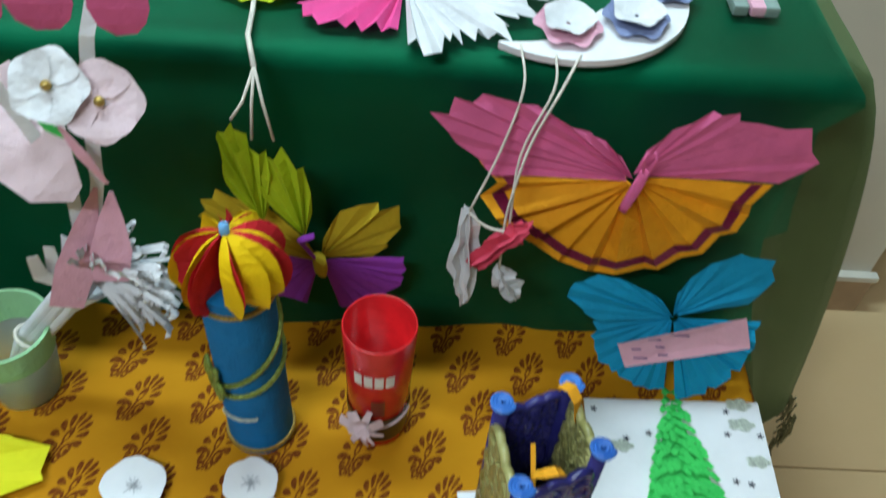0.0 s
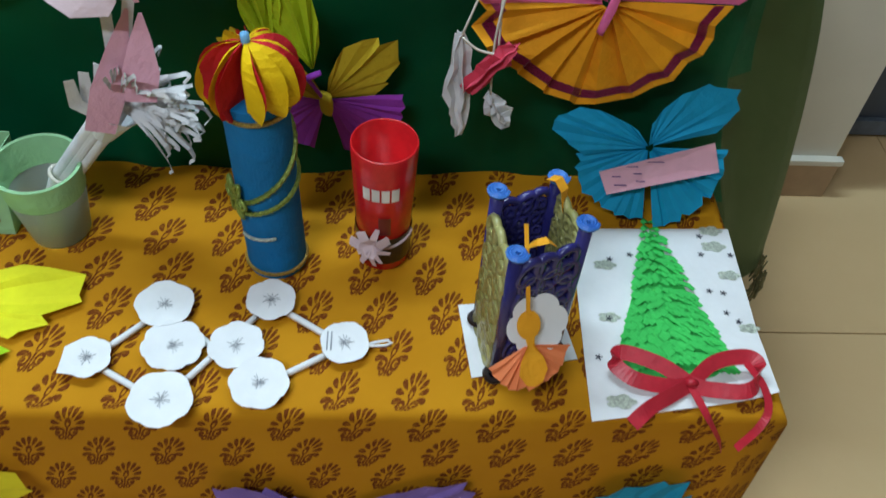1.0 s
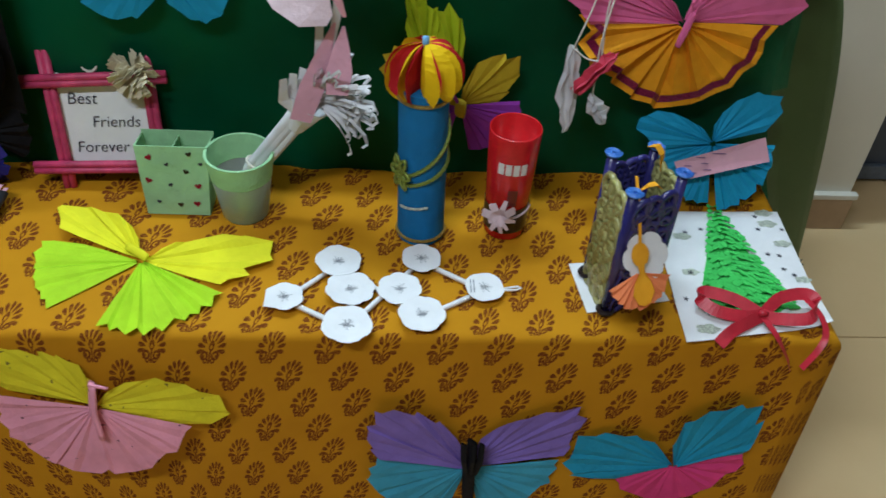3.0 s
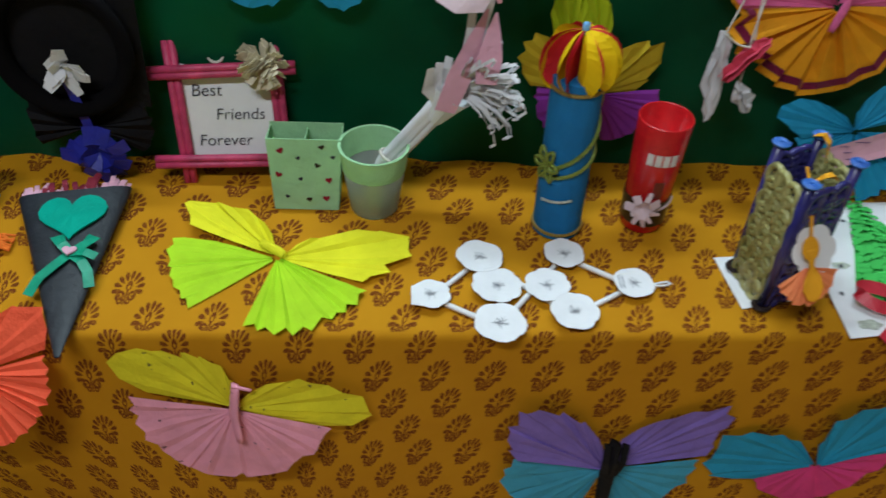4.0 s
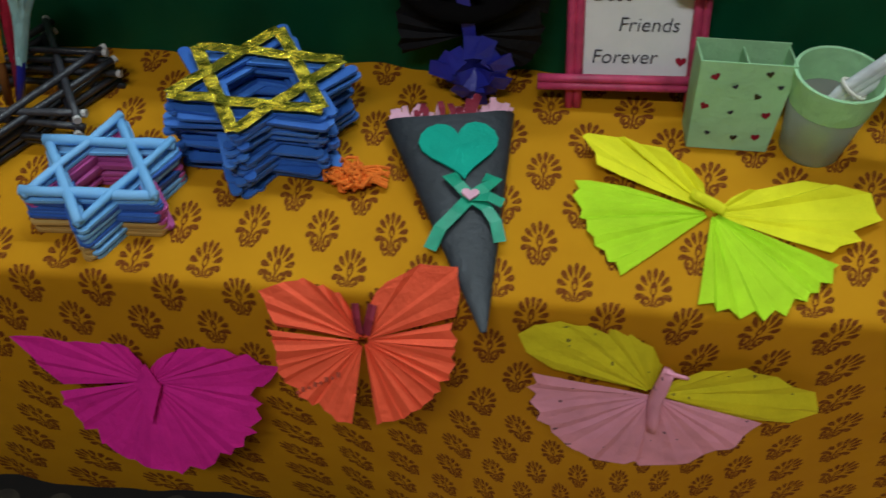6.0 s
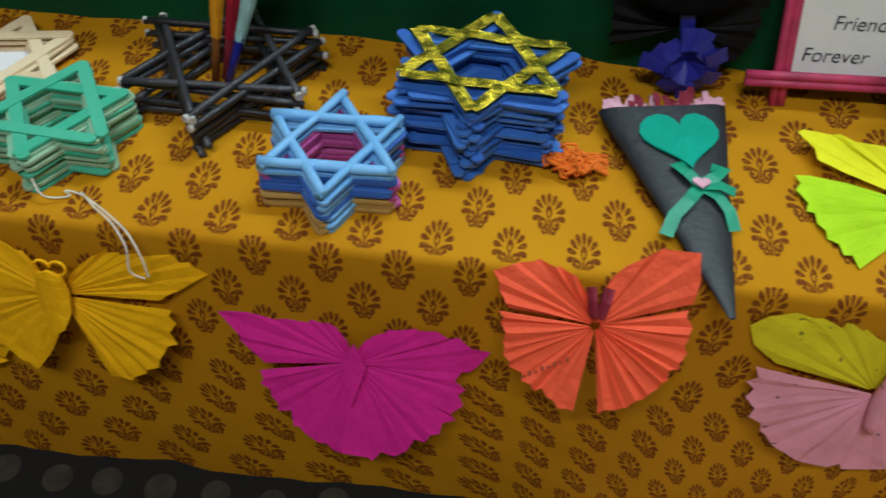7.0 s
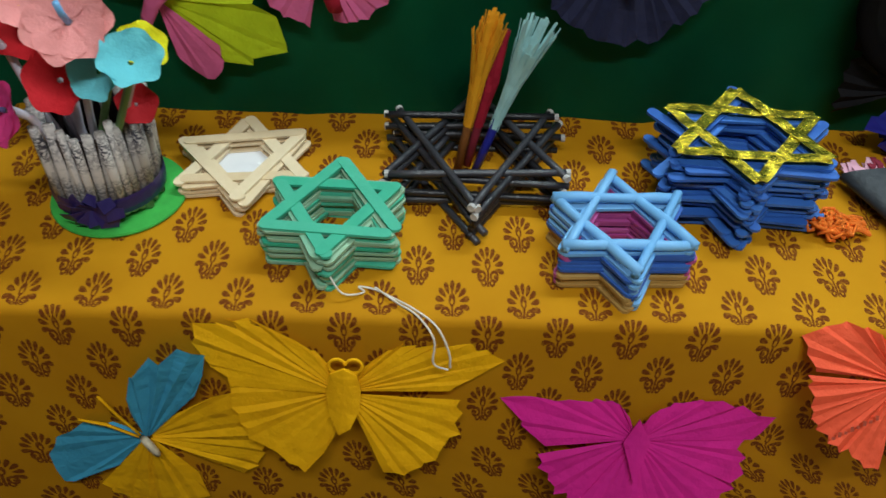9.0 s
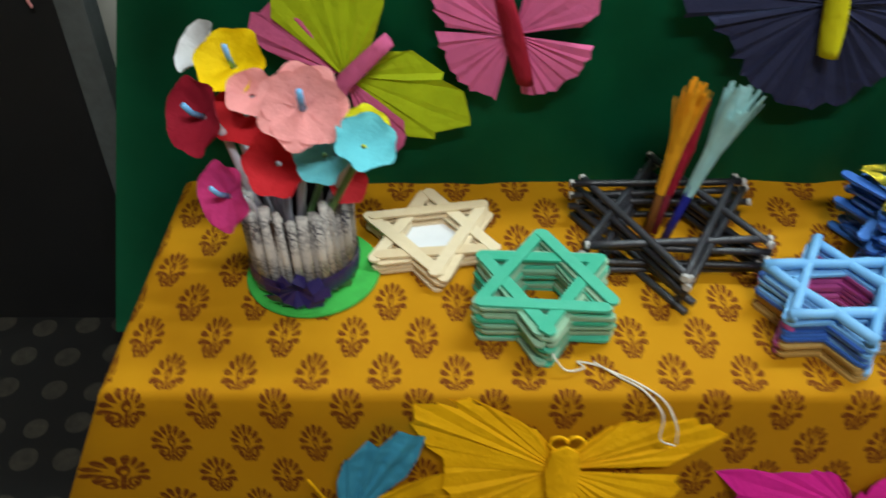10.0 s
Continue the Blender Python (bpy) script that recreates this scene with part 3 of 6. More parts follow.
b = butterfly(facing(0.396, FRONT, 0.211), "blue and hot pink pleated paper butterfly, pinned on the yellow cloth", [
    ("lower_wing", [(201, 0.085), (241, 0.086), (281, 0.093), (309, 0.088), (343, 0.088), (354, 0.101), (381, 0.097)], 10, "hot_pink", 0.004, {"label": "hot pink lower wing"}),
    ("upper_wing", [(125, 0.064), (142, 0.116), (156, 0.156), (170, 0.158), (190, 0.144), (200, 0.085)], 7, "blue", 0.0045),
    ("upper_wing", [(104, 0.05), (95, 0.097), (78, 0.131), (57, 0.157), (33, 0.117), (21, 0.094)], 7, "blue", 0.0045),
])

b = butterfly(facing(-0.641, 0.533, 0.405, lean=-30), "coral red pleated paper butterfly, pinned on the yellow cloth", [
    ("upper_wing", [(174, 0.086), (160, 0.100), (153, 0.112), (139, 0.086), (118, 0.056), (105, 0.02)], 7, "coral", 0.005),
    ("upper_wing", [(84, 0.03), (80, 0.048), (64, 0.080), (47, 0.119), (38, 0.114), (20, 0.091)], 5, "coral", 0.003),
    ("lower_wing", [(176, 0.088), (197, 0.088), (219, 0.088), (246, 0.088), (264, 0.090)], 9, "coral", 0.005),
    ("lower_wing", [(279, 0.091), (304, 0.092), (336, 0.089), (360, 0.087), (376, 0.087)], 10, "coral", 0.005),
])
for sx in (-1, 1):
    part("feeler", sweep(bmesh.new(), [(sx * 0.003, 0.010, 0.008), (sx * 0.006, 0.026, 0.010), (sx * 0.008, 0.038, 0.006)], 0.006, 6, flat=0.4), CREPE, b, "dark maroon paper feeler")
bm = bmesh.new()
for i in range(8):
    box(bm, (-0.062 + i * 0.0055, -0.056 + i * 0.003, 0.0135), (-0.059 + i * 0.0055, -0.053 + i * 0.003 + 0.002 * (i % 2), 0.0138))
part("writing", bm, plain("faint_pencil", (0.42, 0.06, 0.03), 0.7), b, "faint pencilled writing")

b = butterfly(facing(-0.872, 0.535, 0.298, lean=-25), "deep magenta pleated paper butterfly, pinned on the yellow cloth", [
    ("lower_wing", [(192, 0.103), (207, 0.103), (231, 0.106), (261, 0.112), (282, 0.121), (305, 0.122), (322, 0.122), (344, 0.121), (362, 0.112)], 17, "magenta", 0.0032),
    ("upper_wing", [(186, 0.099), (172, 0.125), (161, 0.149), (154, 0.118), (126, 0.068), (108, 0.025)], 7, "magenta", 0.004),
    ("upper_wing", [(79, 0.021), (56, 0.048), (40, 0.077), (24, 0.107), (11, 0.147), (2, 0.12)], 8, "magenta", 0.003),
])
bm = plate(bmesh.new(), [(0, 0.028), (-0.014, 0.0), (0.0, -0.048), (0.014, 0.0)], 0.0015, 0.0085, curl=lambda x, y: 0.003 - 12 * x * x)
part("body", bm, PAPER["magenta"], b)

b = butterfly(facing(-1.169, 0.540, 0.358, lean=-14), "golden yellow pleated paper butterfly, pinned on the yellow cloth", [
    ("lower_wing", [(179, 0.116), (206, 0.118), (225, 0.117), (240, 0.112), (248, 0.118), (258, 0.06)], 7, "yellow", 0.0026),
    ("lower_wing", [(290, 0.112), (300, 0.122), (324, 0.126), (340, 0.124), (357, 0.114)], 7, "yellow", 0.0030),
    ("upper_wing", [(178, 0.113), (170, 0.12), (164, 0.145), (154, 0.164), (144, 0.148), (135, 0.125), (121, 0.068), (108, 0.026)], 8, "yellow", 0.0028),
    ("upper_wing", [(58, 0.03), (48, 0.08), (40, 0.108), (27, 0.143), (16, 0.166), (11, 0.14), (2, 0.104)], 8, "yellow", 0.0028),
])
bm = plate(bmesh.new(), [(0.002, 0.040), (-0.012, 0.032), (-0.017, 0.006), (-0.014, -0.020), (-0.006, -0.042), (0.006, -0.034), (0.015, -0.014), (0.017, 0.010), (0.014, 0.030)], 0.003, 0.011, curl=lambda x, y: 0.006 - 18 * x * x)
part("body", bm, PAPER["yellow"], b)
for sx in (-1, 1):
    part("feeler", sweep(bmesh.new(), [(0.003 + sx * 0.008 + 0.008 * math.cos(a) * sx, 0.04 + 0.008 * math.sin(a), 0.014) for a in np.linspace(-2.5, 3.0, 14)], 0.0016, 6), PAPER["yellow"], b)

b = butterfly(facing(-1.383, FRONT, 0.271), "tilted teal and golden pleated paper butterfly on yellow cloth", [
    ("lower_wing", [(233, 0.126), (259, 0.138), (281, 0.134), (291, 0.13), (300, 0.08)], 7, "yellow", 0.004, {"label": "golden lower wing"}),
    ("lower_wing", [(48, 0.05), (42, 0.126), (15, 0.134), (-14, 0.125), (-35, 0.116)], 7, "yellow", 0.004, {"label": "golden lower wing"}),
    ("upper_wing", [(98, 0.05), (89, 0.101), (76, 0.142), (64, 0.170), (56, 0.16), (50, 0.10)], 5, "teal", 0.005),
    ("upper_wing", [(148, 0.04), (167, 0.075), (192, 0.111), (211, 0.150), (226, 0.126), (232, 0.07)], 5, "teal", 0.004),
])
body_band(b, [(0.008, -0.018), (0.0, 0.006)], 0.018, PAPER["cream"], z=0.012)
for q in ([(-0.004, 0.012), (-0.02, 0.045), (-0.032, 0.075)], [(-0.006, 0.008), (-0.035, 0.028), (-0.062, 0.036)]):
    body_band(b, q, 0.007, PAPER["yellow"], "feeler", z=0.010)

# ---------------------------------------------------------------- butterflies on the green cloth
b = butterfly(facing(0.367, 0.858, 0.715), "pink and orange pleated butterfly with magenta glitter border on velvet", [
    ("lower_wing", [(178, 0.137), (194, 0.134), (227, 0.118), (257, 0.126), (284, 0.126), (306, 0.130), (319, 0.13), (335, 0.126), (360, 0.126)], 10, "orange", 0.022, {"slack": 0.07}),
    ("glitter_band", [(178, 0.137), (194, 0.134), (227, 0.118), (257, 0.126), (284, 0.126), (306, 0.130), (319, 0.13), (335, 0.126), (360, 0.126)], 10, GLITTER, 0.022, {"seed": 73, "slack": 0.07, "lift": 0.0032, "span": (0.83, 0.88, 0.92), "label": "magenta glitter border"}),
    ("upper_wing", [(182, 0.12), (175, 0.136), (160, 0.194), (147, 0.156), (139, 0.092), (131, 0.056), (122, 0.03)], 9, "pink", 0.006),
    ("upper_wing", [(80, 0.03), (54, 0.092), (33, 0.115), (22, 0.158), (8, 0.156), (0, 0.13)], 7, "pink", 0.004),
])
body_band(b, [(-0.006, -0.026), (0.0, 0.0), (0.004, 0.022)], 0.010, PAPER["pink"], z=0.020)
for sx in (-1, 1):
    part("feeler", sweep(bmesh.new(), [(0.004 + sx * 0.002, 0.02, 0.02), (0.004 + sx * 0.005, 0.036, 0.022), (0.004 + sx * 0.003, 0.042, 0.02)], 0.0015, 6), PAPER["pink"], b)

b = butterfly(facing(0.446, 0.842, 0.542, lean=-24), "turquoise pleated paper butterfly with a pink note on green velvet", [
    ("lower_wing", [(187, 0.083), (211, 0.087), (238, 0.088), (260, 0.088), (274, 0.088)], 8, "blue", 0.004),
    ("lower_wing", [(281, 0.099), (292, 0.102), (304, 0.103), (322, 0.099), (336, 0.096), (359, 0.091)], 9, "blue", 0.004),
    ("upper_wing", [(188, 0.072), (176, 0.098), (166, 0.120), (158, 0.104), (150, 0.086), (136, 0.040), (128, 0.025)], 7, "blue", 0.005),
    ("upper_wing", [(88, 0.025), (78, 0.040), (61, 0.073), (50, 0.093), (38, 0.112), (28, 0.113), (13, 0.076)], 6, "blue", 0.005),
])
bm = plate(bmesh.new(), [(-0.057, -0.024), (-0.045, -0.051), (0.076, -0.020), (0.066, 0.013)], 0.0006, 0.018, curl=lambda x, y: 0.004 * (x / 0.06) ** 2)
note = part("note", bm, PAPER["light_pink"], b, "pink paper note with faint handwriting")
bm = bmesh.new()
for (x, y, w) in ((-0.034, -0.018, 0.020), (-0.008, -0.012, 0.022), (-0.042, -0.030, 0.010), (-0.018, -0.026, 0.009), (-0.038, -0.040, 0.014), (-0.014, -0.035, 0.010)):
    box(bm, (x, y, 0.0202), (x + w, y + 0.0010, 0.0216))
part("writing", bm, plain("violet_ink", (0.20, 0.10, 0.25), 0.6), note, "illegible lines of writing")

b = butterfly(facing(0.092, BACK, 0.582), "mustard and violet pleated paper butterfly, pinned on green velvet", [
    ("lower_wing", [(172, 0.08), (200, 0.083), (230, 0.083), (257, 0.075)], 7, "violet", 0.004, {"label": "violet lower wing"}),
    ("lower_wing", [(283, 0.075), (308, 0.083), (342, 0.085), (367, 0.083)], 8, "violet", 0.004, {"label": "violet lower wing"}),
    ("upper_wing", [(172, 0.092), (155, 0.12), (142, 0.132), (129, 0.117), (122, 0.07), (116, 0.03)], 6, "mustard", 0.005),
    ("upper_wing", [(84, 0.025), (75, 0.062), (60, 0.093), (42, 0.108), (26, 0.08), (2, 0.05)], 6, "mustard", 0.005),
])
body_band(b, [(0, -0.012), (0, 0.012)], 0.02, PAPER["mustard"], z=0.012)
body_band(b, [(-0.004, 0.008), (-0.018, 0.032), (-0.004, 0.04)], 0.008, PAPER["violet"], "feeler", z=0.012)

b = butterfly(facing(-1.389, BACK, 0.609), "leaf green and rose crumpled paper butterfly on green velvet", [
    ("lower_wing", [(118, 0.09), (141, 0.125), (155, 0.11), (168, 0.05)], 4, "rose", 0.004, {"label": "rose pink lower wing"}),
    ("lower_wing", [(-82, 0.07), (-68, 0.108), (-55, 0.108), (-42, 0.08)], 4, "rose", 0.004, {"label": "rose pink lower wing"}),
    ("upper_wing", [(136, 0.10), (126, 0.118), (105, 0.13), (80, 0.13), (62, 0.105), (52, 0.05)], 6, "leaf", 0.005),
    ("upper_wing", [(34, 0.05), (24, 0.075), (-2, 0.113), (-21, 0.150), (-32, 0.142), (-58, 0.09)], 6, "leaf", 0.005),
])
body_band(b, [(-0.012, -0.024), (0.0, 0.0), (0.05, 0.048)], 0.022, PAPER["rose"], z=0.014)

b = butterfly(facing(-1.211, BACK, 0.656), "rose pink pleated paper butterfly with a crimson body on velvet", [
    ("lower_wing", [(178, 0.081), (204, 0.077), (234, 0.08), (258, 0.08)], 7, "pink", 0.004),
    ("lower_wing", [(279, 0.07), (297, 0.078), (324, 0.083), (352, 0.086)], 8, "pink", 0.004),
    ("upper_wing", [(172, 0.07), (158, 0.092), (140, 0.12), (122, 0.10), (112, 0.05)], 6, "pink", 0.004),
    ("upper_wing", [(78, 0.05), (60, 0.10), (38, 0.12), (19, 0.092), (6, 0.07)], 6, "pink", 0.004),
])
body_band(b, [(0.014, -0.052), (0.0, 0.0), (-0.014, 0.05)], 0.028, PAPER["crimson"], z=0.012)

b = butterfly(facing(-0.894, BACK, 0.689), "navy pleated paper butterfly with a yellow body on green velvet", [
    ("lower_wing", [(186, 0.125), (204, 0.104), (219, 0.108), (250, 0.114), (273, 0.124), (295, 0.125), (320, 0.115), (340, 0.11), (356, 0.125)], 17, "navy", 0.008),
    ("upper_wing", [(186, 0.15), (170, 0.155), (140, 0.12), (110, 0.08)], 8, "navy", 0.006),
    ("upper_wing", [(70, 0.08), (40, 0.12), (12, 0.155), (-4, 0.14)], 8, "navy", 0.006),
])
body_band(b, [(0.004, -0.052), (0.0, -0.01), (-0.006, 0.04)], 0.026, PAPER["lemon"], z=0.018)

# light blue butterfly hanging low over the green edge, and its pale pink neighbour
b = butterfly(facing(-0.285, BACK, 0.775), "light blue paper butterfly on the green velvet edge", [
    ("lower_wing", [(200, 0.10), (215, 0.115), (240, 0.105), (262, 0.06)], 5, "blue", 0.004),
    ("lower_wing", [(278, 0.06), (300, 0.10), (320, 0.105), (340, 0.09)], 5, "blue", 0.004),
    ("upper_wing", [(190, 0.09), (160, 0.10), (130, 0.09), (110, 0.04)], 5, "blue", 0.003),
    ("upper_wing", [(70, 0.04), (50, 0.09), (20, 0.10), (-8, 0.09)], 5, "blue", 0.003),
])

# lemon and lime butterfly lying on the bench
b = butterfly(pose(-0.313, 0.674, 0.452), "bright lemon and lime pleated paper butterfly lying on the yellow cloth", [
    ("lower_wing", [(158, 0.088), (164, 0.137), (180, 0.133), (202, 0.128), (222, 0.122)], 7, "lime", 0.005),
    ("lower_wing", [(257, 0.115), (275, 0.13), (295, 0.13), (315, 0.127), (333, 0.123)], 8, "lime", 0.005),
    ("upper_wing", [(157, 0.12), (143, 0.157), (131, 0.118), (115, 0.066), (105, 0.03)], 5, "lemon", 0.006, {"raise_tip": 0.01}),
    ("upper_wing", [(44, 0.03), (35, 0.06), (29, 0.102), (10, 0.174), (2, 0.166), (-23, 0.117)], 6, "lemon", 0.006, {"raise_tip": 0.006}),
])
body_band(b, [(-0.02, 0.016), (0.0, 0.002), (0.01, -0.006)], 0.012, PAPER["lemon"], z=0.014)


# ---------------------------------------------------------------- stick stars
def stick_mesh(length, width, thick, kind):
    bm = bmesh.new()
    if kind == "roll":
        rng = random.Random(int(length * 1e4))
        n = 6
        sweep(bm, [(-length / 2 + length * i / n, rng.uniform(-1, 1) * 0.0006, 0) for i in range(n + 1)], width / 2, 8)
    else:
        r = width / 2
        out = [(length / 2 - r + r * math.cos(a), r * math.sin(a)) for a in np.linspace(-math.pi / 2, math.pi / 2, 6)]
        out += [(-x, -y) for x, y in out]
        rim = [[bm.verts.new((x, y, z)) for x, y in out] for z in (-thick / 2, thick / 2)]
        bm.faces.new(rim[1])
        bm.faces.new(rim[0][::-1])
        for k in range(len(out)):
            j = (k + 1) % len(out)
            bm.faces.new((rim[0][k], rim[0][j], rim[1][j], rim[1][k]))
    return bm


def stick_star(x, y, R, layers, height, material, label, turn=0.0, squash=1.0, kind="stick", width=0.0105, over=1.06, tops=None, jitter=1.0, pick=None, seed=1, lean=(0, 0), fill=1.15, ends=None):
    """Six-pointed star built up of crossed triangles of sticks, laid in turn."""
    rng = random.Random(seed)
    star = thing("stick_star", pose(x, y, 0.4505), label, "stick star", "stick stars on the bench")
    tips = [(R * math.cos(radians(turn + 30 + 60 * k)), R * squash * math.sin(radians(turn + 30 + 60 * k))) for k in range(6)]
    thick = height / layers
    first = {}
    for L in range(layers):
        for e in range(3):
            a, c = tips[(2 * e + L) % 6], tips[(2 * e + 2 + L) % 6]
            d = Vector((c[0] - a[0], c[1] - a[1], 0))
            key = (e, L % 2)
            z = (L + 0.5) * thick + (e - 1) * thick * 0.30
            jx, jy = (rng.uniform(-1, 1) * 0.0012 * jitter for _ in "xy")
            m = pose((a[0] + c[0]) / 2 + jx + lean[0] * L / layers, (a[1] + c[1]) / 2 + jy + lean[1] * L / layers, z, 0, 0, math.degrees(math.atan2(d.y, d.x)) + rng.uniform(-1, 1) * 0.9 * jitter)
            mat = material
            if tops and L >= layers - 2:
                mat = tops
            elif pick:
                mat = pick(L, (a[0] + c[0]) / 2, (a[1] + c[1]) / 2)
            if key not in first:
                first[key] = part("stick", stick_mesh(d.length * over, width, thick * fill, kind), material, star, smooth=(kind == "roll"))
                first[key].matrix_local = m
                if mat is not material:
                    first[key].material_slots[0].link = "OBJECT"
                    first[key].material_slots[0].material = mat
            else:
                share("stick", first[key], star, m, mat if mat is not material else None)
            if ends and L >= layers - 6 and rng.random() < 0.75:
                for sgn in (-1, 1):
                    em = m @ Matrix.Translation((sgn * d.length * over / 2, 0, 0))
                    if "end" not in first:
                        first["end"] = part("paper_end", sweep(bmesh.new(), [(-0.0035, 0, 0), (0.001, 0, 0)], width * 0.53, 8), ends, star, "bare whitish paper end")
                        first["end"].matrix_local = em
                    else:
                        share("paper_end", first["end"], star, em)
    return star, tips


stick_star(-1.185, 0.661, 0.070, 26, 0.047, STICK_PALE, "green painted ice-cream-stick star stacked tall on the yellow cloth", turn=-2, tops=STICK_GREEN, seed=2, jitter=2.9, width=0.0126, pick=lambda L, mx, my: STICK_GREEN if L % 3 == 0 else STICK_PALE, fill=1.7)
wood_star, _ = stick_star(-1.298, 0.768, 0.074, 9, 0.021, WOOD, "bare wooden ice-cream-stick star with white paper inside", turn=8, seed=3, jitter=3.2, width=0.0132)
part("lining", plate(bmesh.new(), scallop(0.036, 6, 0.05), 0.001, 0.004), CARTRIDGE, wood_star, "white paper lining")
sky_star, sky_tips = stick_star(-0.903, 0.643, 0.069, 22, 0.043, STICK_BLUE, "sky blue stick star over ochre and magenta layers", turn=3, tops=STICK_SKY, seed=4, jitter=2.2, width=0.0118, pick=lambda L, mx, my: STICK_PINK if my > 0.012 else STICK_OCHRE if L < 10 and mx < 0.012 else STICK_BLUE if L % 4 else STICK_SKY, fill=1.7)
for k in range(6):
    a, c = Vector((*sky_tips[k], 0.0485 + 0.0035 * (k % 2))), Vector((*sky_tips[(k + 2) % 6], 0.0485 + 0.0035 * ((k + 1) % 2)))
    d = (c - a) * 0.035
    bm = sweep(bmesh.new(), [(a - d).lerp(c + d, i / 5) + Vector((0, 0, 0.0008 * math.sin(i * 2.1 + k))) for i in range(6)], [0.0052 + 0.0005 * math.sin(i * 1.7 + k) for i in range(6)], 10, flat=0.8)
    part("paper_roll", bm, STICK_SKY, sky_star, smooth=True)
bs, tips = stick_star(-0.768, 0.745, 0.088, 40, 0.080, ROLL_BLUE, "tall royal blue paper-strip star with gold foil strips on top", turn=-4, squash=0.90, kind="stick", width=0.0125, over=1.03, seed=5, jitter=6.8, fill=1.5)
rng = random.Random(9)
for k in range(6):
    a, c = Vector((*tips[k], 0.0845 + 0.0012 * (k % 2))), Vector((*tips[(k + 2) % 6], 0.0845 + 0.0012 * (k % 2)))
    bm = strip(bmesh.new(), [a.lerp(c, i / 10) + Vector((0, 0, rng.uniform(0, 0.003))) for i in range(11)], 0.0135, thick=0.0004)
    part("foil_strip", bm, FOIL, bs, "crinkled gold foil strip")
stick_star(-1.045, 0.767, 0.099, 9, 0.052, ROLL_BLACK, "black painted paper-roll star holding coloured paper rolls", turn=0, kind="roll", width=0.0080, over=1.10, seed=6, jitter=4.2, ends=plain("worn_paper_end", (0.50, 0.48, 0.46), 0.7))


def tassel_roll(p, q, stem, tip, label, seed, spread=0.012):
    rng = random.Random(seed)
    p, q = Vector(p), Vector(q)
    d = q - p
    t = thing("paper_tassel", Matrix.Translation(p), label, "paper tassel", "paper tassels in the black star")
    part("stem", sweep(bmesh.new(), [d * f for f in (0, 0.25, 0.5, 0.62)], 0.0048, 8), stem, t, smooth=True)
    n0 = d.orthogonal().normalized()
    n1 = d.cross(n0).normalized()
    for i in range(64):
        a = rng.uniform(0, math.tau)
        off = n0 * math.cos(a) + n1 * math.sin(a)
        ln = rng.uniform(0.86, 1.04)
        st = rng.uniform(0.30, 0.62)
        pts = [d * st + off * 0.0045, d * (st * 0.45 + 0.45) + off * 0.007 * rng.uniform(0.6, 1.2), d * ln + off * spread * rng.uniform(0.3, 1.0)]
        pts = [pts[0], pts[0].lerp(pts[1], 0.5), pts[1], pts[1].lerp(pts[2], 0.5), pts[2] + Vector((0, 0, -0.002))]
        part("fringe", strip(bmesh.new(), pts, [0.006, 0.006, 0.006, 0.005, 0.003], across=off.cross(d), thick=0.0004), tip, t)
    return t


tassel_roll((-1.062, 0.775, 0.456), (-1.033, 0.79, 0.634), PENCIL_DARK, PAPER["tangerine"], "brown paper roll with an orange fringed top", 1, 0.019)
tassel_roll((-1.045, 0.765, 0.456), (-0.987, 0.785, 0.630), RIBBON_BLUE, PAPER["pale_aqua"], "blue paper roll with a pale aqua fringed top", 2, 0.022)
tassel_roll((-1.052, 0.782, 0.456), (-1.020, 0.80, 0.612), CREPE, PAPER["crimson"], "dark red paper roll standing in the black star", 3, 0.006)

# white thread from the green star
bm = bmesh.new()
sweep(bm, flowing([(-1.187, 0.592, 0.478), (-1.170, 0.575, 0.460), (-1.150, 0.584, 0.4525), (-1.156, 0.590, 0.454), (-1.140, 0.588, 0.4525), (-1.120, 0.576, 0.4530), (-1.100, 0.562, 0.4535), (-1.080, 0.548, 0.447), (-1.068, 0.537, 0.425), (-1.066, 0.534, 0.405)]), 0.0010, 6)
sweep(bm, flowing([(-1.140, 0.590, 0.4535), (-1.118, 0.570, 0.4545), (-1.098, 0.556, 0.452), (-1.082, 0.540, 0.438), (-1.082, 0.533, 0.412), (-1.068, 0.531, 0.405)]), 0.0010, 6)
tagged(part("thread", bm, STRING, None), "loose white cotton thread trailing over the cloth edge", "thread")


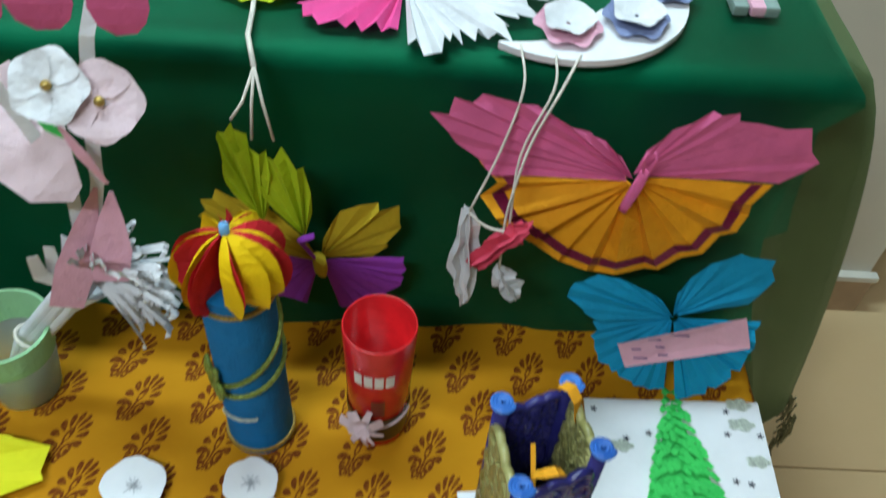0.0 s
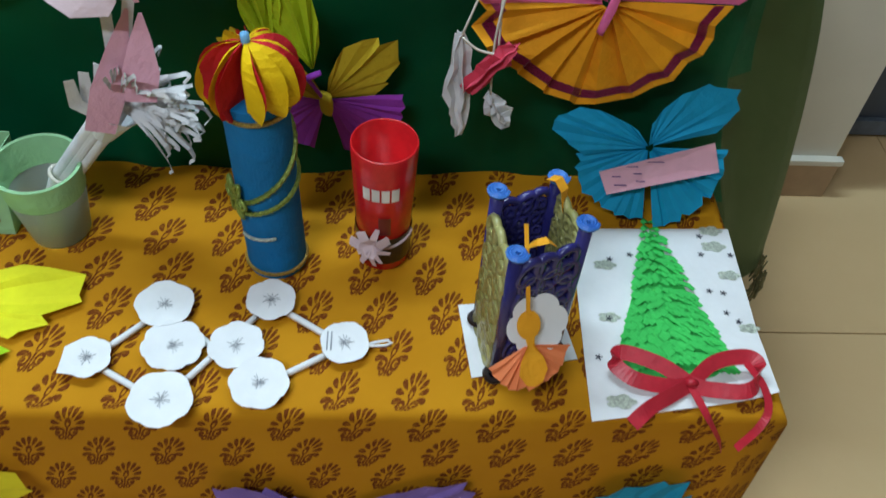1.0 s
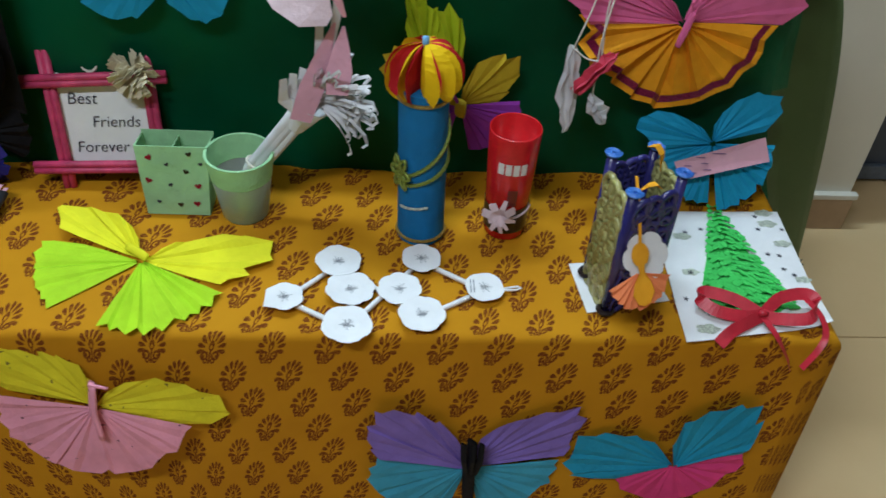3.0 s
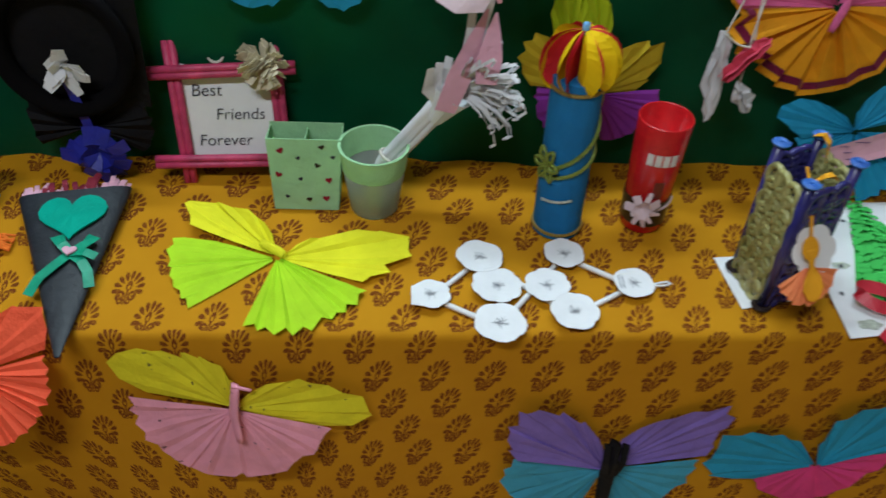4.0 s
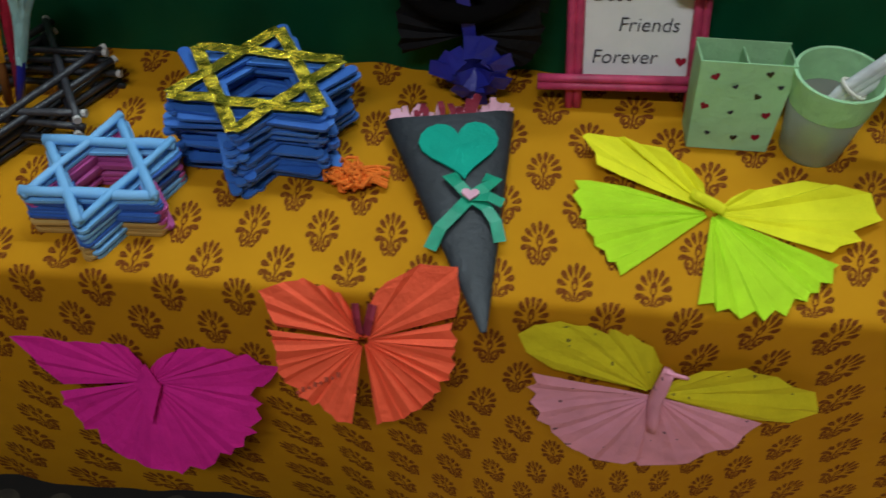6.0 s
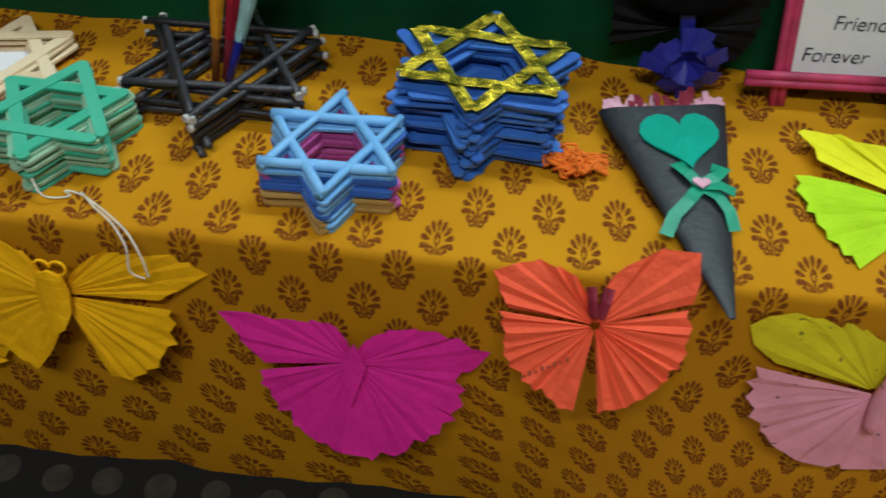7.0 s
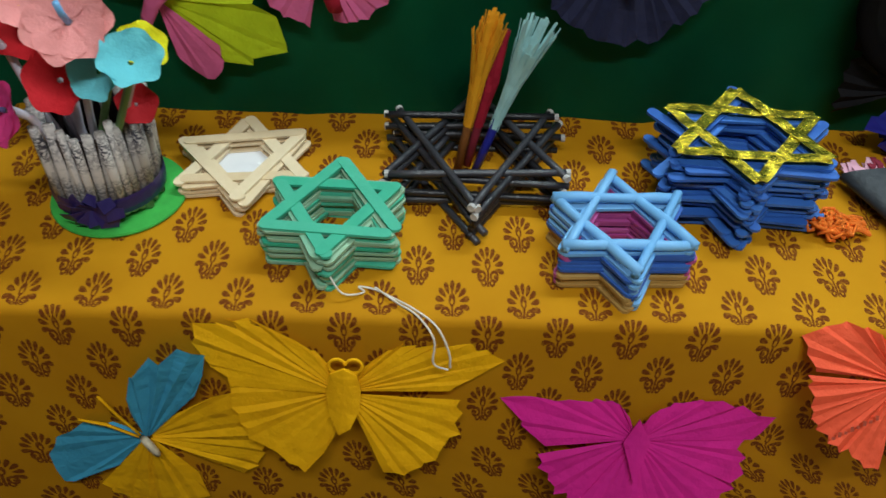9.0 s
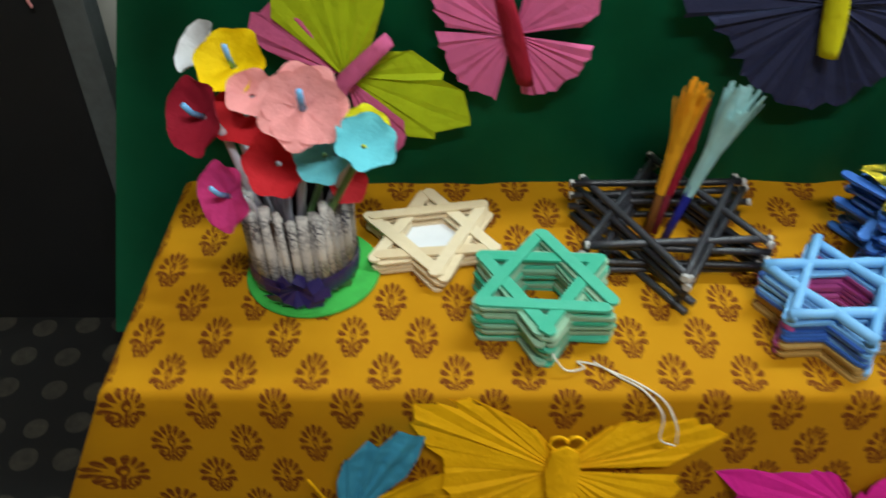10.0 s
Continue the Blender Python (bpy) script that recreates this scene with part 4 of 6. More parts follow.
# ---------------------------------------------------------------- bench top, craft pieces
def molecule():
    spots = [(-0.127, 0.616), (-0.065, 0.681), (0.041, 0.689), (-0.048, 0.631), (0.013, 0.632), (-0.049, 0.570), (0.040, 0.589), (0.119, 0.637)]
    t = thing("paper_flower_chain", pose(0.0, 0.622, 0.451), "eight white paper flowers joined by white straws, flat on the cloth", "paper craft")
    loc = [(x, y - 0.63) for x, y in spots]
    for a, b in ((0, 1), (0, 5), (1, 6), (5, 2), (2, 7), (6, 7)):
        p, q = Vector((*loc[a], 0.004)), Vector((*loc[b], 0.004))
        z = 0.0008 if (a, b) == (5, 2) else -0.0005
        part("straw", sweep(bmesh.new(), [p.lerp(q, f) + Vector((0, 0, z)) for f in (0.1, 0.5, 0.9)], 0.0035, 8), CARTRIDGE, t, smooth=True)
    rng = random.Random(4)
    for i, (x, y) in enumerate(loc):
        out = scallop((0.024, 0.030, 0.026, 0.031, 0.028, 0.031, 0.029, 0.025)[i], (6, 5, 6, 8, 7, 5, 6, 4)[i], 0.10, 40, rng.uniform(0, 6), rng)
        if i == 0:
            out = [(px, py) if not (px < -0.012 and py < 0.012) else (-0.023, max(py, -0.020)) for px, py in out]
        m = pose(x, y, 0.0092, rng.uniform(-3, 3), rng.uniform(-3, 3), 0)
        f = part("flower", plate(bmesh.new(), out, 0.0006, curl=lambda px, py: 9 * (px * px + py * py) * 0.25), CARTRIDGE, t)
        f.matrix_local = m
        bm = bmesh.new()
        for k in range(14):
            a = k * math.tau / 14 + rng.uniform(-0.15, 0.15)
            ln = rng.uniform(0.005, 0.0105)
            strip(bm, [(0.0006 * math.cos(a), 0.0006 * math.sin(a), 0.0011), (ln * math.cos(a), ln * math.sin(a), 0.0015)], 0.0006, thick=0.0002)
        part("pencil_star", bm, PENCIL, f, "dark pencil rays")
        if i == 7:
            bm = bmesh.new()
            for dx in (-0.018, -0.014):
                box(bm, (dx, -0.01, 0.0016), (dx + 0.0015, 0.012, 0.0019))
            part("writing", bm, PENCIL, f, "illegible pencilled lines")
    bm = sweep(bmesh.new(), [(0.142, 0.008, 0.006), (0.152, 0.011, 0.006), (0.162, 0.013, 0.006), (0.166, 0.010, 0.006), (0.160, 0.007, 0.006), (0.150, 0.006, 0.006), (0.142, 0.006, 0.006)], 0.0015, 6)
    part("loop", bm, CARTRIDGE, t)


molecule()


def tube_vase():
    t = thing("paper_tube", pose(0.041, 0.747, 0.4515, 0, -0.8, 0), "blue paper tube with green braid and red-yellow pleated top", "decorated tube")
    R, H = 0.0305, 0.226
    part("tube", lathe(bmesh.new(), [(0.001, 0.001), (R + 0.001, 0.001), (R + 0.0005, 0.01), (R, H), (R - 0.003, H), (0.001, H - 0.002)], 48), PAPER["tube_blue"], t, smooth=False)
    for z in (0.008, H - 0.012):
        part("gold_braid", sweep(bmesh.new(), [((R + 0.001) * math.cos(a), (R + 0.001) * math.sin(a), z) for a in np.linspace(0, math.tau, 60, endpoint=False)], 0.0024, 6, closed=True), GOLD, t, "gold braid")
    for z0, z1, a0, a1 in ((0.10, 0.186, 3.4, 6.9), (0.092, 0.136, 3.5, 6.9)):
        pts = [((R + 0.0015) * math.cos(a), (R + 0.0015) * math.sin(a), z0 + (z1 - z0) * (f ** 1.3)) for f, a in ((i / 40, a0 + (a1 - a0) * i / 40) for i in range(41))]
        part("green_braid", sweep(bmesh.new(), pts, [0.0024 + 0.0006 * (i % 2) for i in range(41)], 6), GREEN_BRAID, t, "green sequin braid")
    pts = [((R + 0.0015) * math.cos(a), (R + 0.0015) * math.sin(a), 0.058 + 0.007 * f) for f, a in ((i / 12, 3.70 + 1.25 * i / 12) for i in range(13))]
    part("silver_braid", sweep(bmesh.new(), pts, [0.0016 + 0.0005 * (i % 2) for i in range(13)], 6), SILVER, t, "silver bead strip")
    ap = part("applique", lathe(bmesh.new(), [(0.0005, 0.003), (0.004, 0.002), (0.005, 0.0)], 14), GREEN_BRAID, t, "green braid flower applique", smooth=True)
    for k in range(6):
        a = k * math.tau / 6
        ring = [(0.003 * math.cos(a), 0.003 * math.sin(a), 0), (0.013 * math.cos(a + 0.35), 0.016 * math.sin(a + 0.35), 0.002), (0.019 * math.cos(a), 0.025 * math.sin(a), 0.001), (0.012 * math.cos(a - 0.38), 0.015 * math.sin(a - 0.38), 0.002)]
        part("braid_loop", sweep(bmesh.new(), flowing(ring + ring[:1], 4)[:-1], 0.0023, 6, closed=True), GREEN_BRAID, ap, smooth=True)
    ap.matrix_local = Matrix.Translation(((R + 0.002) * math.cos(3.75), (R + 0.002) * math.sin(3.75), 0.112)) @ Vector((math.cos(3.75), math.sin(3.75), 0)).to_track_quat("Z", "Y").to_matrix().to_4x4()
    rng = random.Random(5)
    H -= 0.014
    pages = ("red", "gold_yellow", "gold_yellow", "red", "gold_yellow", "red", "red", "gold_yellow")
    n = 22
    for k in range(n):
        a = k * math.tau / n + rng.uniform(-0.06, 0.06)
        turn, wide, low = rng.uniform(0.15, 0.85), rng.uniform(0.92, 1.06), rng.uniform(-0.004, 0.010)
        bm = bmesh.new()
        rows = []
        for i in range(12):
            th = radians(88 - 150 * i / 11)
            rim = Vector((0.0455 * wide * max(math.cos(th), 0.0) ** 0.75 + 0.002, H + 0.026 + (0.043 * math.sin(th) if th > 0 else 0.027 * math.sin(th) * (1 + low * 34))))
            root = Vector((0.002, H + 0.068 - 0.056 * i / 11))
            row = []
            for g in (0.0, 0.35, 0.7, 1.0):
                p = root.lerp(rim, g)
                b = a + turn * g * g + 0.05 * math.sin(i * 0.9 + k) * g
                row.append(bm.verts.new((p.x * math.cos(b), p.x * math.sin(b), p.y)))
            rows.append(row)
        for p, q in zip(rows, rows[1:]):
            for g in range(3):
                bm.faces.new((p[g], p[g + 1], q[g + 1], q[g]))
        part("petal", bm, PAPER[pages[k % 8]], t)
    part("pin", lathe(bmesh.new(), [(0.0005, H + 0.078), (0.004, H + 0.076), (0.004, H + 0.064), (0.0005, H + 0.060)], 12), STICK_SKY, t, "small blue-grey pin", smooth=True)


tube_vase()


def cup():
    t = thing("plastic_tumbler", pose(0.155, 0.757, 0.451), "red plastic tumbler with black foot band and pale bow", "tumbler")
    r0, r1, H = 0.0275, 0.0335, 0.165
    rr = lambda z: r0 + (r1 - r0) * z / H
    part("cup_wall", lathe(bmesh.new(), [(0.001, 0.001), (r0 - 0.002, 0.0), (r0, 0.003), (r1, H - 0.002), (r1 - 0.001, H), (r1 - 0.0022, H - 0.001), (r0 - 0.002, 0.006), (0.001, 0.005)], 48), RED_PLASTIC, t, smooth=True)
    part("foot_band", lathe(bmesh.new(), [(rr(0.014) + 0.0009, 0.014), (rr(0.035) + 0.0009, 0.035), (rr(0.054) + 0.0009, 0.054)], 48), BLACK_PRINT, t, "black printed band")

    def patch(name, a0, a1, z0, z1, mat, label):
        bm = bmesh.new()
        rows = [[bm.verts.new(((rr(z) + 0.0013) * math.cos(a), (rr(z) + 0.0013) * math.sin(a), z)) for a in np.linspace(a0, a1, 6)] for z in (z0, (z0 + z1) / 2, z1)]
        for p, q in zip(rows, rows[1:]):
            for k in range(5):
                bm.faces.new((p[k], p[k + 1], q[k + 1], q[k]))
        part(name, bm, mat, t, label)

    for k in range(4):
        patch("print_bar", 4.05 + 0.30 * k, 4.05 + 0.30 * k + 0.24, 0.112, 0.129, WHITE_PRINT, "plain white printed bar")
    patch("print_patch", 4.55, 4.95, 0.062, 0.088, plain("dark_red_print", (0.16, 0.02, 0.02), 0.3), "dark printed patch")
    rng = random.Random(3)
    for k in range(13):
        a = k * math.tau / 13 + rng.uniform(-0.2, 0.2)
        L = rng.uniform(0.016, 0.026)
        pts = [(0, 0, 0), (L * 0.5 * math.cos(a), L * 0.5 * math.sin(a), 0.007), (L * math.cos(a), L * math.sin(a), rng.uniform(0.0, 0.007))]
        loop = part("bow_loop", strip(bmesh.new(), pts, [0.004, 0.008, 0.005], across=(-math.sin(a), math.cos(a), 0.3)), PAPER["pale_pink"], t)
        loop.matrix_local = Matrix.Translation((math.cos(4.35) * (rr(0.045) + 0.003), math.sin(4.35) * (rr(0.045) + 0.003), 0.046)) @ Vector((math.cos(4.35), math.sin(4.35), 0.15)).to_track_quat("Z", "Y").to_matrix().to_4x4()
    pts = [((rr(0.045) + 0.001) * math.cos(a), (rr(0.045) + 0.001) * math.sin(a), 0.040 + 0.010 * f) for f, a in ((i / 12, 4.5 + 1.5 * i / 12) for i in range(13))]
    part("ribbon", sweep(bmesh.new(), pts, 0.0022, 6, flat=0.4), PAPER["pale_pink"], t)


cup()


def pot():
    t = thing("plastic_pot", pose(-0.197, 0.782, 0.451), "frosted plastic pot with a pale green paper band", "pot")
    r0, r1, H = 0.031, 0.044, 0.096
    rr = lambda z: r0 + (r1 - r0) * z / H
    part("pot_wall", lathe(bmesh.new(), [(0.001, 0.0), (r0 - 0.002, 0.0), (r0, 0.003), (r1, H), (r1 - 0.002, H), (r0 - 0.002, 0.004), (0.001, 0.003)], 48), FROSTED, t, smooth=True)
    part("paper_band", lathe(bmesh.new(), [(rr(0.064) + 0.0006, 0.064), (rr(0.099) + 0.0006, 0.099), (rr(0.099) - 0.003, 0.099), (rr(0.064) - 0.003, 0.064)], 48), PAPER["mint"], t, "pale green paper band")
    part("crumpled_paper", plate(bmesh.new(), scallop(0.020, 5, 0.25), 0.018, 0.006), PAPER["lime"], t, "crumpled green paper inside")


pot()


def holder():
    t = thing("pen_box", pose(-0.285, 0.773, 0.451, -8, 0, -1), "mint green paper box with two compartments and printed hearts", "box")
    w, d, H = 0.083, 0.040, 0.102
    k = 1.14
    for lo, hi in (((-w / 2, 0, 0), (w / 2, 0.0015, H)), ((-w / 2, d, 0), (w / 2, d + 0.0015, H + 0.004)), ((-w / 2, 0.0015, 0), (-w / 2 + 0.0015, d, H)), ((w / 2 - 0.0015, 0.0015, 0), (w / 2, d, H)), ((0.0, 0.0015, 0), (0.0015, d, H - 0.003)), ((-w / 2, 0.0015, 0), (w / 2, d, 0.0015))):
        bm = box(bmesh.new(), lo, hi)
        for v in bm.verts:
            v.co.x *= 1 + (k - 1) * v.co.z / H
        part("panel", bm, PAPER["mint"], t)
    rng = random.Random(2)
    hm = None
    for i, (x, z) in enumerate(((-0.030, 0.086), (-0.008, 0.076), (0.016, 0.066), (-0.034, 0.052), (-0.006, 0.046), (0.022, 0.092), (0.030, 0.045), (-0.024, 0.020), (0.004, 0.016), (0.026, 0.018), (0.036, 0.078))):
        m = pose(x, -0.0008, z, 90, 0, 0) @ pose(0, 0, 0, 0, 0, rng.uniform(-30, 30)) @ Matrix.Scale((0.0045, 0.003, 0.0038)[i % 3], 4)
        mat = (PAPER["crimson"], INK, BLACK_PRINT)[i % 3]
        if hm is None:
            hm = part("heart_print", plate(bmesh.new(), heart(1.0), 0.05), mat, t)
            hm.matrix_local = m
        else:
            share("heart_print", hm, t, m, mat)


holder()


def words(parent, text, size, m, material, label):
    cu = bpy.data.curves.new("writing", "FONT")
    cu.body, cu.size, cu.extrude, cu.shear, cu.offset = text, size, 0.0002, 0.12, -0.0002
    cu.materials.append(material)
    ob = new("writing", cu)
    ob.parent = parent
    ob.matrix_local = m
    return tagged(ob, label=label)


def picture_frame():
    t = thing("paper_roll_frame", pose(-0.385, 0.838, 0.451, -18, 0, 0) @ pose(0, 0, 0, 90, 0, 0), "pink paper-roll frame with a handwritten card against green velvet", "picture frame")
    rolls = (((-0.060, -0.004, 0.006), (-0.074, 0.186, 0.006)), ((0.070, -0.002, 0.006), (0.056, 0.196, 0.006)), ((-0.104, 0.144, 0.014), (0.086, 0.156, 0.014)), ((-0.102, 0.026, 0.014), (0.082, 0.032, 0.014)))
    for a, b in rolls:
        a, b = Vector(a), Vector(b)
        s = (b - a).cross(Vector((0, 0, 1))).normalized() * 0.0042
        for sgn in (-1, 1):
            part("paper_roll", sweep(bmesh.new(), [a.lerp(b, f) + s * sgn for f in (0, 0.3, 0.6, 1)], 0.0052, 8), ROLL_PINK, t, smooth=True)
    card = part("card", plate(bmesh.new(), [(-0.066, 0.030), (0.064, 0.034), (0.065, 0.166), (-0.064, 0.158)], 0.0008, 0.0), CARTRIDGE, t, "white card with handwriting")
    for text, x, y, s in (("Best", -0.052, 0.113, 0.023), ("Friends", -0.022, 0.082, 0.022), ("Forever", -0.046, 0.046, 0.022)):
        words(t, text, s, pose(x, y, 0.0022, 0, 0, 2), INK, "handwritten word " + text)
    hh = part("heart_drawing", plate(bmesh.new(), heart(0.0058), 0.0006, 0.0014), PAPER["crimson"], t, "small dark red heart")
    hh.location = (0.050, 0.052, 0)
    part("hanging_loop", sweep(bmesh.new(), [(-0.016 + 0.011 * math.cos(a), 0.172 + 0.014 * math.sin(a), 0.004) for a in np.linspace(0, math.tau, 20, endpoint=False)], 0.0022, 6, closed=True), STRING, t, "white string loop")
    rng = random.Random(8)
    for k in range(70):
        a, e = rng.uniform(0, math.tau), math.acos(rng.uniform(0.0, 1.0))
        d = Vector((math.sin(e) * math.cos(a), math.sin(e) * math.sin(a), math.cos(e)))
        c = Vector((0.046, 0.160, 0.020))
        n0 = d.orthogonal().normalized()
        pts = [c + d * 0.006, c + d * 0.017 + n0 * rng.uniform(-0.004, 0.004), c + d * rng.uniform(0.027, 0.035) * (1.0 if d.z < 0.6 else 0.8)]
        part("frill", strip(bmesh.new(), pts, [0.004, 0.013, 0.015], across=n0, thick=0.0005), PAPER["cream"], t)


picture_frame()


def basket():
    t = thing("quilled_basket", pose(0.29, 0.645, 0.451), "tall basket of blue and olive quilled paper loops", "paper basket")
    c = [(-0.023, -0.048), (0.039, -0.017), (0.022, 0.044), (-0.035, 0.019)]
    part("base_card", plate(bmesh.new(), [(-0.045, -0.050), (0.064, -0.026), (0.05, 0.05), (-0.055, 0.04)], 0.0012), CARTRIDGE, t, "white card base")
    for i, (x, y) in enumerate(c):
        H = 0.186 + 0.006 * (i % 2)
        post = part("corner_roll", sweep(bmesh.new(), [(x, y, 0.002), (x, y, H / 2), (x, y, H)], 0.0062, 12), QUILL_BLUE, t, smooth=True)
        part("coil_top", sweep(bmesh.new(), [(x + (0.002 + 0.0075 * k / 36) * math.cos(k * 0.52), y + (0.002 + 0.0075 * k / 36) * math.sin(k * 0.52), H + 0.002) for k in range(37)], 0.0020, 5), ROLL_BLUE, post, "blue coiled paper end")
        part("coil_foot", sweep(bmesh.new(), [(x + 0.0085 * math.cos(a), y + 0.0085 * math.sin(a), 0.006) for a in np.linspace(0, math.tau, 18, endpoint=False)], 0.0035, 6, closed=True), BLACK_PRINT, post, "dark coiled foot")
    rng = random.Random(6)
    loop = None
    for i in range(4):
        a, b = Vector((*c[i], 0)), Vector((*c[(i + 1) % 4], 0))
        d = b - a
        mat = (QUILL_BLUE, QUILL_OLIVE, QUILL_BLUE, QUILL_OLIVE)[i]
        cols = 3
        for r in range(9):
            for k in range(cols):
                f = (k + 0.5 + 0.25 * (r % 2) - 0.12) / cols
                p = a.lerp(b, 0.10 + 0.80 * f) + Vector((0, 0, 0.016 + 0.0178 * r))
                m = Matrix.Translation(p) @ pose(0, 0, 0, 90, 0, math.degrees(math.atan2(d.y, d.x))) @ pose(0, 0, 0, 0, 0, 28 * (1 if (r + k) % 2 else -1) + rng.uniform(-8, 8))
                if loop is None:
                    bm = sweep(bmesh.new(), [(0.0112 * math.cos(q), 0.0145 * math.sin(q), 0.003) for q in np.linspace(0, math.tau, 16, endpoint=False)], 0.0042, 6, closed=True)
                    sweep(bm, [(0.0042 * math.cos(q), 0.0066 * math.sin(q), 0.001) for q in np.linspace(0, math.tau, 12, endpoint=False)], 0.0026, 5, closed=True)
                    loop = part("paper_loop", bm, QUILL_BLUE, t, smooth=True)
                    loop.matrix_local = m
                else:
                    share("paper_loop", loop, t, m, mat)
    tag = thing("paper_tag", pose(0.286, 0.576, 0.540, 58, 0, 18), "orange pleated fan tag with a white flower on the basket", "paper tag")
    wing(tag, "fan", [(200, 0.042), (240, 0.045), (290, 0.045), (345, 0.043)], 11, PAPER["apricot"], 0.004, seed=8)
    part("white_flower", plate(bmesh.new(), [(x + 0.012, y + 0.016) for x, y in scallop(0.030, 6, 0.14)], 0.0006, 0.001), CARTRIDGE, tag, "white paper flower")
    out = [(0.012 * math.cos(a), 0.030 + 0.014 * math.sin(a)) for a in np.linspace(-1.2, 4.34, 16)]
    out = [(x * 0.95, y - 0.008) for x, y in out] + [(-0.003, -0.002), (-0.011, -0.012), (-0.014, -0.024), (-0.008, -0.036), (0.0, -0.039), (0.008, -0.036), (0.014, -0.024), (0.011, -0.012), (0.003, -0.002)]
    part("orange_shape", plate(bmesh.new(), [(x, y) for x, y in out], 0.0006, 0.010), PAPER["tangerine"], tag, "orange cut-out of two joined rounds")
    part("tie", strip(bmesh.new(), [(0.0, 0.030, 0.011), (0.002, 0.055, 0.012), (0.006, 0.085, 0.008), (0.012, 0.11, -0.002)], 0.004), PAPER["tangerine"], tag)
    rib = thing("paper_ribbon", pose(0.312, 0.675, 0.62), "orange curled paper strips draped over the basket rim", "paper ribbon")
    part("strip", strip(bmesh.new(), [(-0.008, 0.012, 0.020), (-0.002, 0.004, 0.026), (0.004, -0.002, 0.018), (0.006, -0.004, 0.0), (0.008, -0.004, -0.012)], 0.010), PAPER["tangerine"], rib)
    part("strip", strip(bmesh.new(), [(-0.034, -0.064, 0.012), (-0.028, -0.068, 0.022), (-0.019, -0.067, 0.024), (-0.012, -0.062, 0.014)], 0.008), PAPER["tangerine"], rib)


basket()


def tree_card():
    t = thing("greeting_card", pose(0.46, 0.68, 0.4515), "white card with a fringed green paper tree and a red bow", "greeting card")
    out = []
    corners = [(-0.102, -0.134), (0.088, -0.104), (0.094, 0.120), (-0.092, 0.116)]
    for i in range(4):
        a, b = Vector(corners[i]), Vector(corners[(i + 1) % 4])
        out += [tuple(a.lerp(b, k / 8)) for k in range(8)]
    lift = lambda x, y: 0.012 * max(0.0, (x - 0.06) / 0.04) * max(0.0, (-y - 0.02) / 0.08) + 0.0015 * noise.noise(Vector((x * 20, y * 20, 0))) + 0.0015
    part("card", plate(bmesh.new(), out, 0.0009, curl=lift), CARTRIDGE, t)
    rng = random.Random(12)
    part("tree_shape", plate(bmesh.new(), [(0.001, 0.117), (-0.040, 0.010), (-0.068, -0.066), (-0.040, -0.084), (-0.007, -0.092), (0.03, -0.082), (0.053, -0.066), (0.030, 0.006)], 0.0008, 0.0028), PAPER["tree_green"], t, "green paper tree")
    apex, base = Vector((0.001, 0.119)), Vector((-0.008, -0.082))
    rows = 20
    for r in range(rows):
        f = (r + 1) / rows
        y = apex.y + (base.y - apex.y) * f
        w = 0.0005 + 0.062 * f
        n = 1 + int(9 * f)
        for sgn in (-1, 1):
            for k in range(n):
                g = (k + 0.5) / n
                x0 = apex.x + (base.x - apex.x) * f + sgn * w * (g - 0.16)
                L = (0.008 + 0.010 * f) + 0.005 * rng.random()
                ang = radians(-90 + sgn * (38 + 10 * rng.random()))
                yy = y + 0.016 - 0.012 * g * (1 if f > 0.5 else 0.6) + rng.uniform(-0.003, 0.003)
                h = 0.003 + 0.010 * (r / rows) * 0.4 + rng.uniform(0, 0.0015)
                p = Vector((x0, yy + 0.008, h))
                q = p + Vector((math.cos(ang) * L, math.sin(ang) * L, 0.0035))
                part("fringe", strip(bmesh.new(), [p, p.lerp(q, 0.5) + Vector((0, 0, 0.002)), q], [0.0075, 0.007, 0.005], across=(math.sin(ang), -math.cos(ang), 0.12), thick=0.0004), PAPER["tree_green"], t)
    for x, y in ((-0.060, 0.062), (0.070, 0.092), (0.078, 0.050), (-0.066, -0.010), (0.082, -0.022), (-0.070, -0.112), (0.072, -0.096), (0.072, 0.116)):
        part("glitter_patch", plate(bmesh.new(), [(px * 1.5 + x, py * 0.8 + y) for px, py in scallop(rng.uniform(0.008, 0.011), 5, 0.3, 20)], 0.0003, 0.003), SILVER, t, "silver glitter patch")
    for k in range(34):
        x, y = rng.uniform(-0.085, 0.092), rng.uniform(-0.115, 0.112)
        if abs(x) < 0.012 + 0.07 * (0.12 - y) / 0.2 and y > -0.085 and abs(x + 0.004) < 0.012 + 0.064 * (0.121 - y) / 0.2:
            continue
        bm = bmesh.new()
        for q in range(5):
            a = q * math.tau / 5
            strip(bm, [(x, y, 0.0036), (x + 0.0038 * math.cos(a), y + 0.0038 * math.sin(a), 0.0037)], 0.0012, thick=0.0002)
        part("star_mark", bm, plain("grey_ink", (0.22, 0.22, 0.26), 0.5) if k == 0 else bpy.data.materials["grey_ink"] if "grey_ink" in bpy.data.materials else INK, t)
    bow = thing("ribbon_bow", pose(0.459, 0.582, 0.4590), "dark red satin ribbon bow lying on the card edge", "ribbon bow")
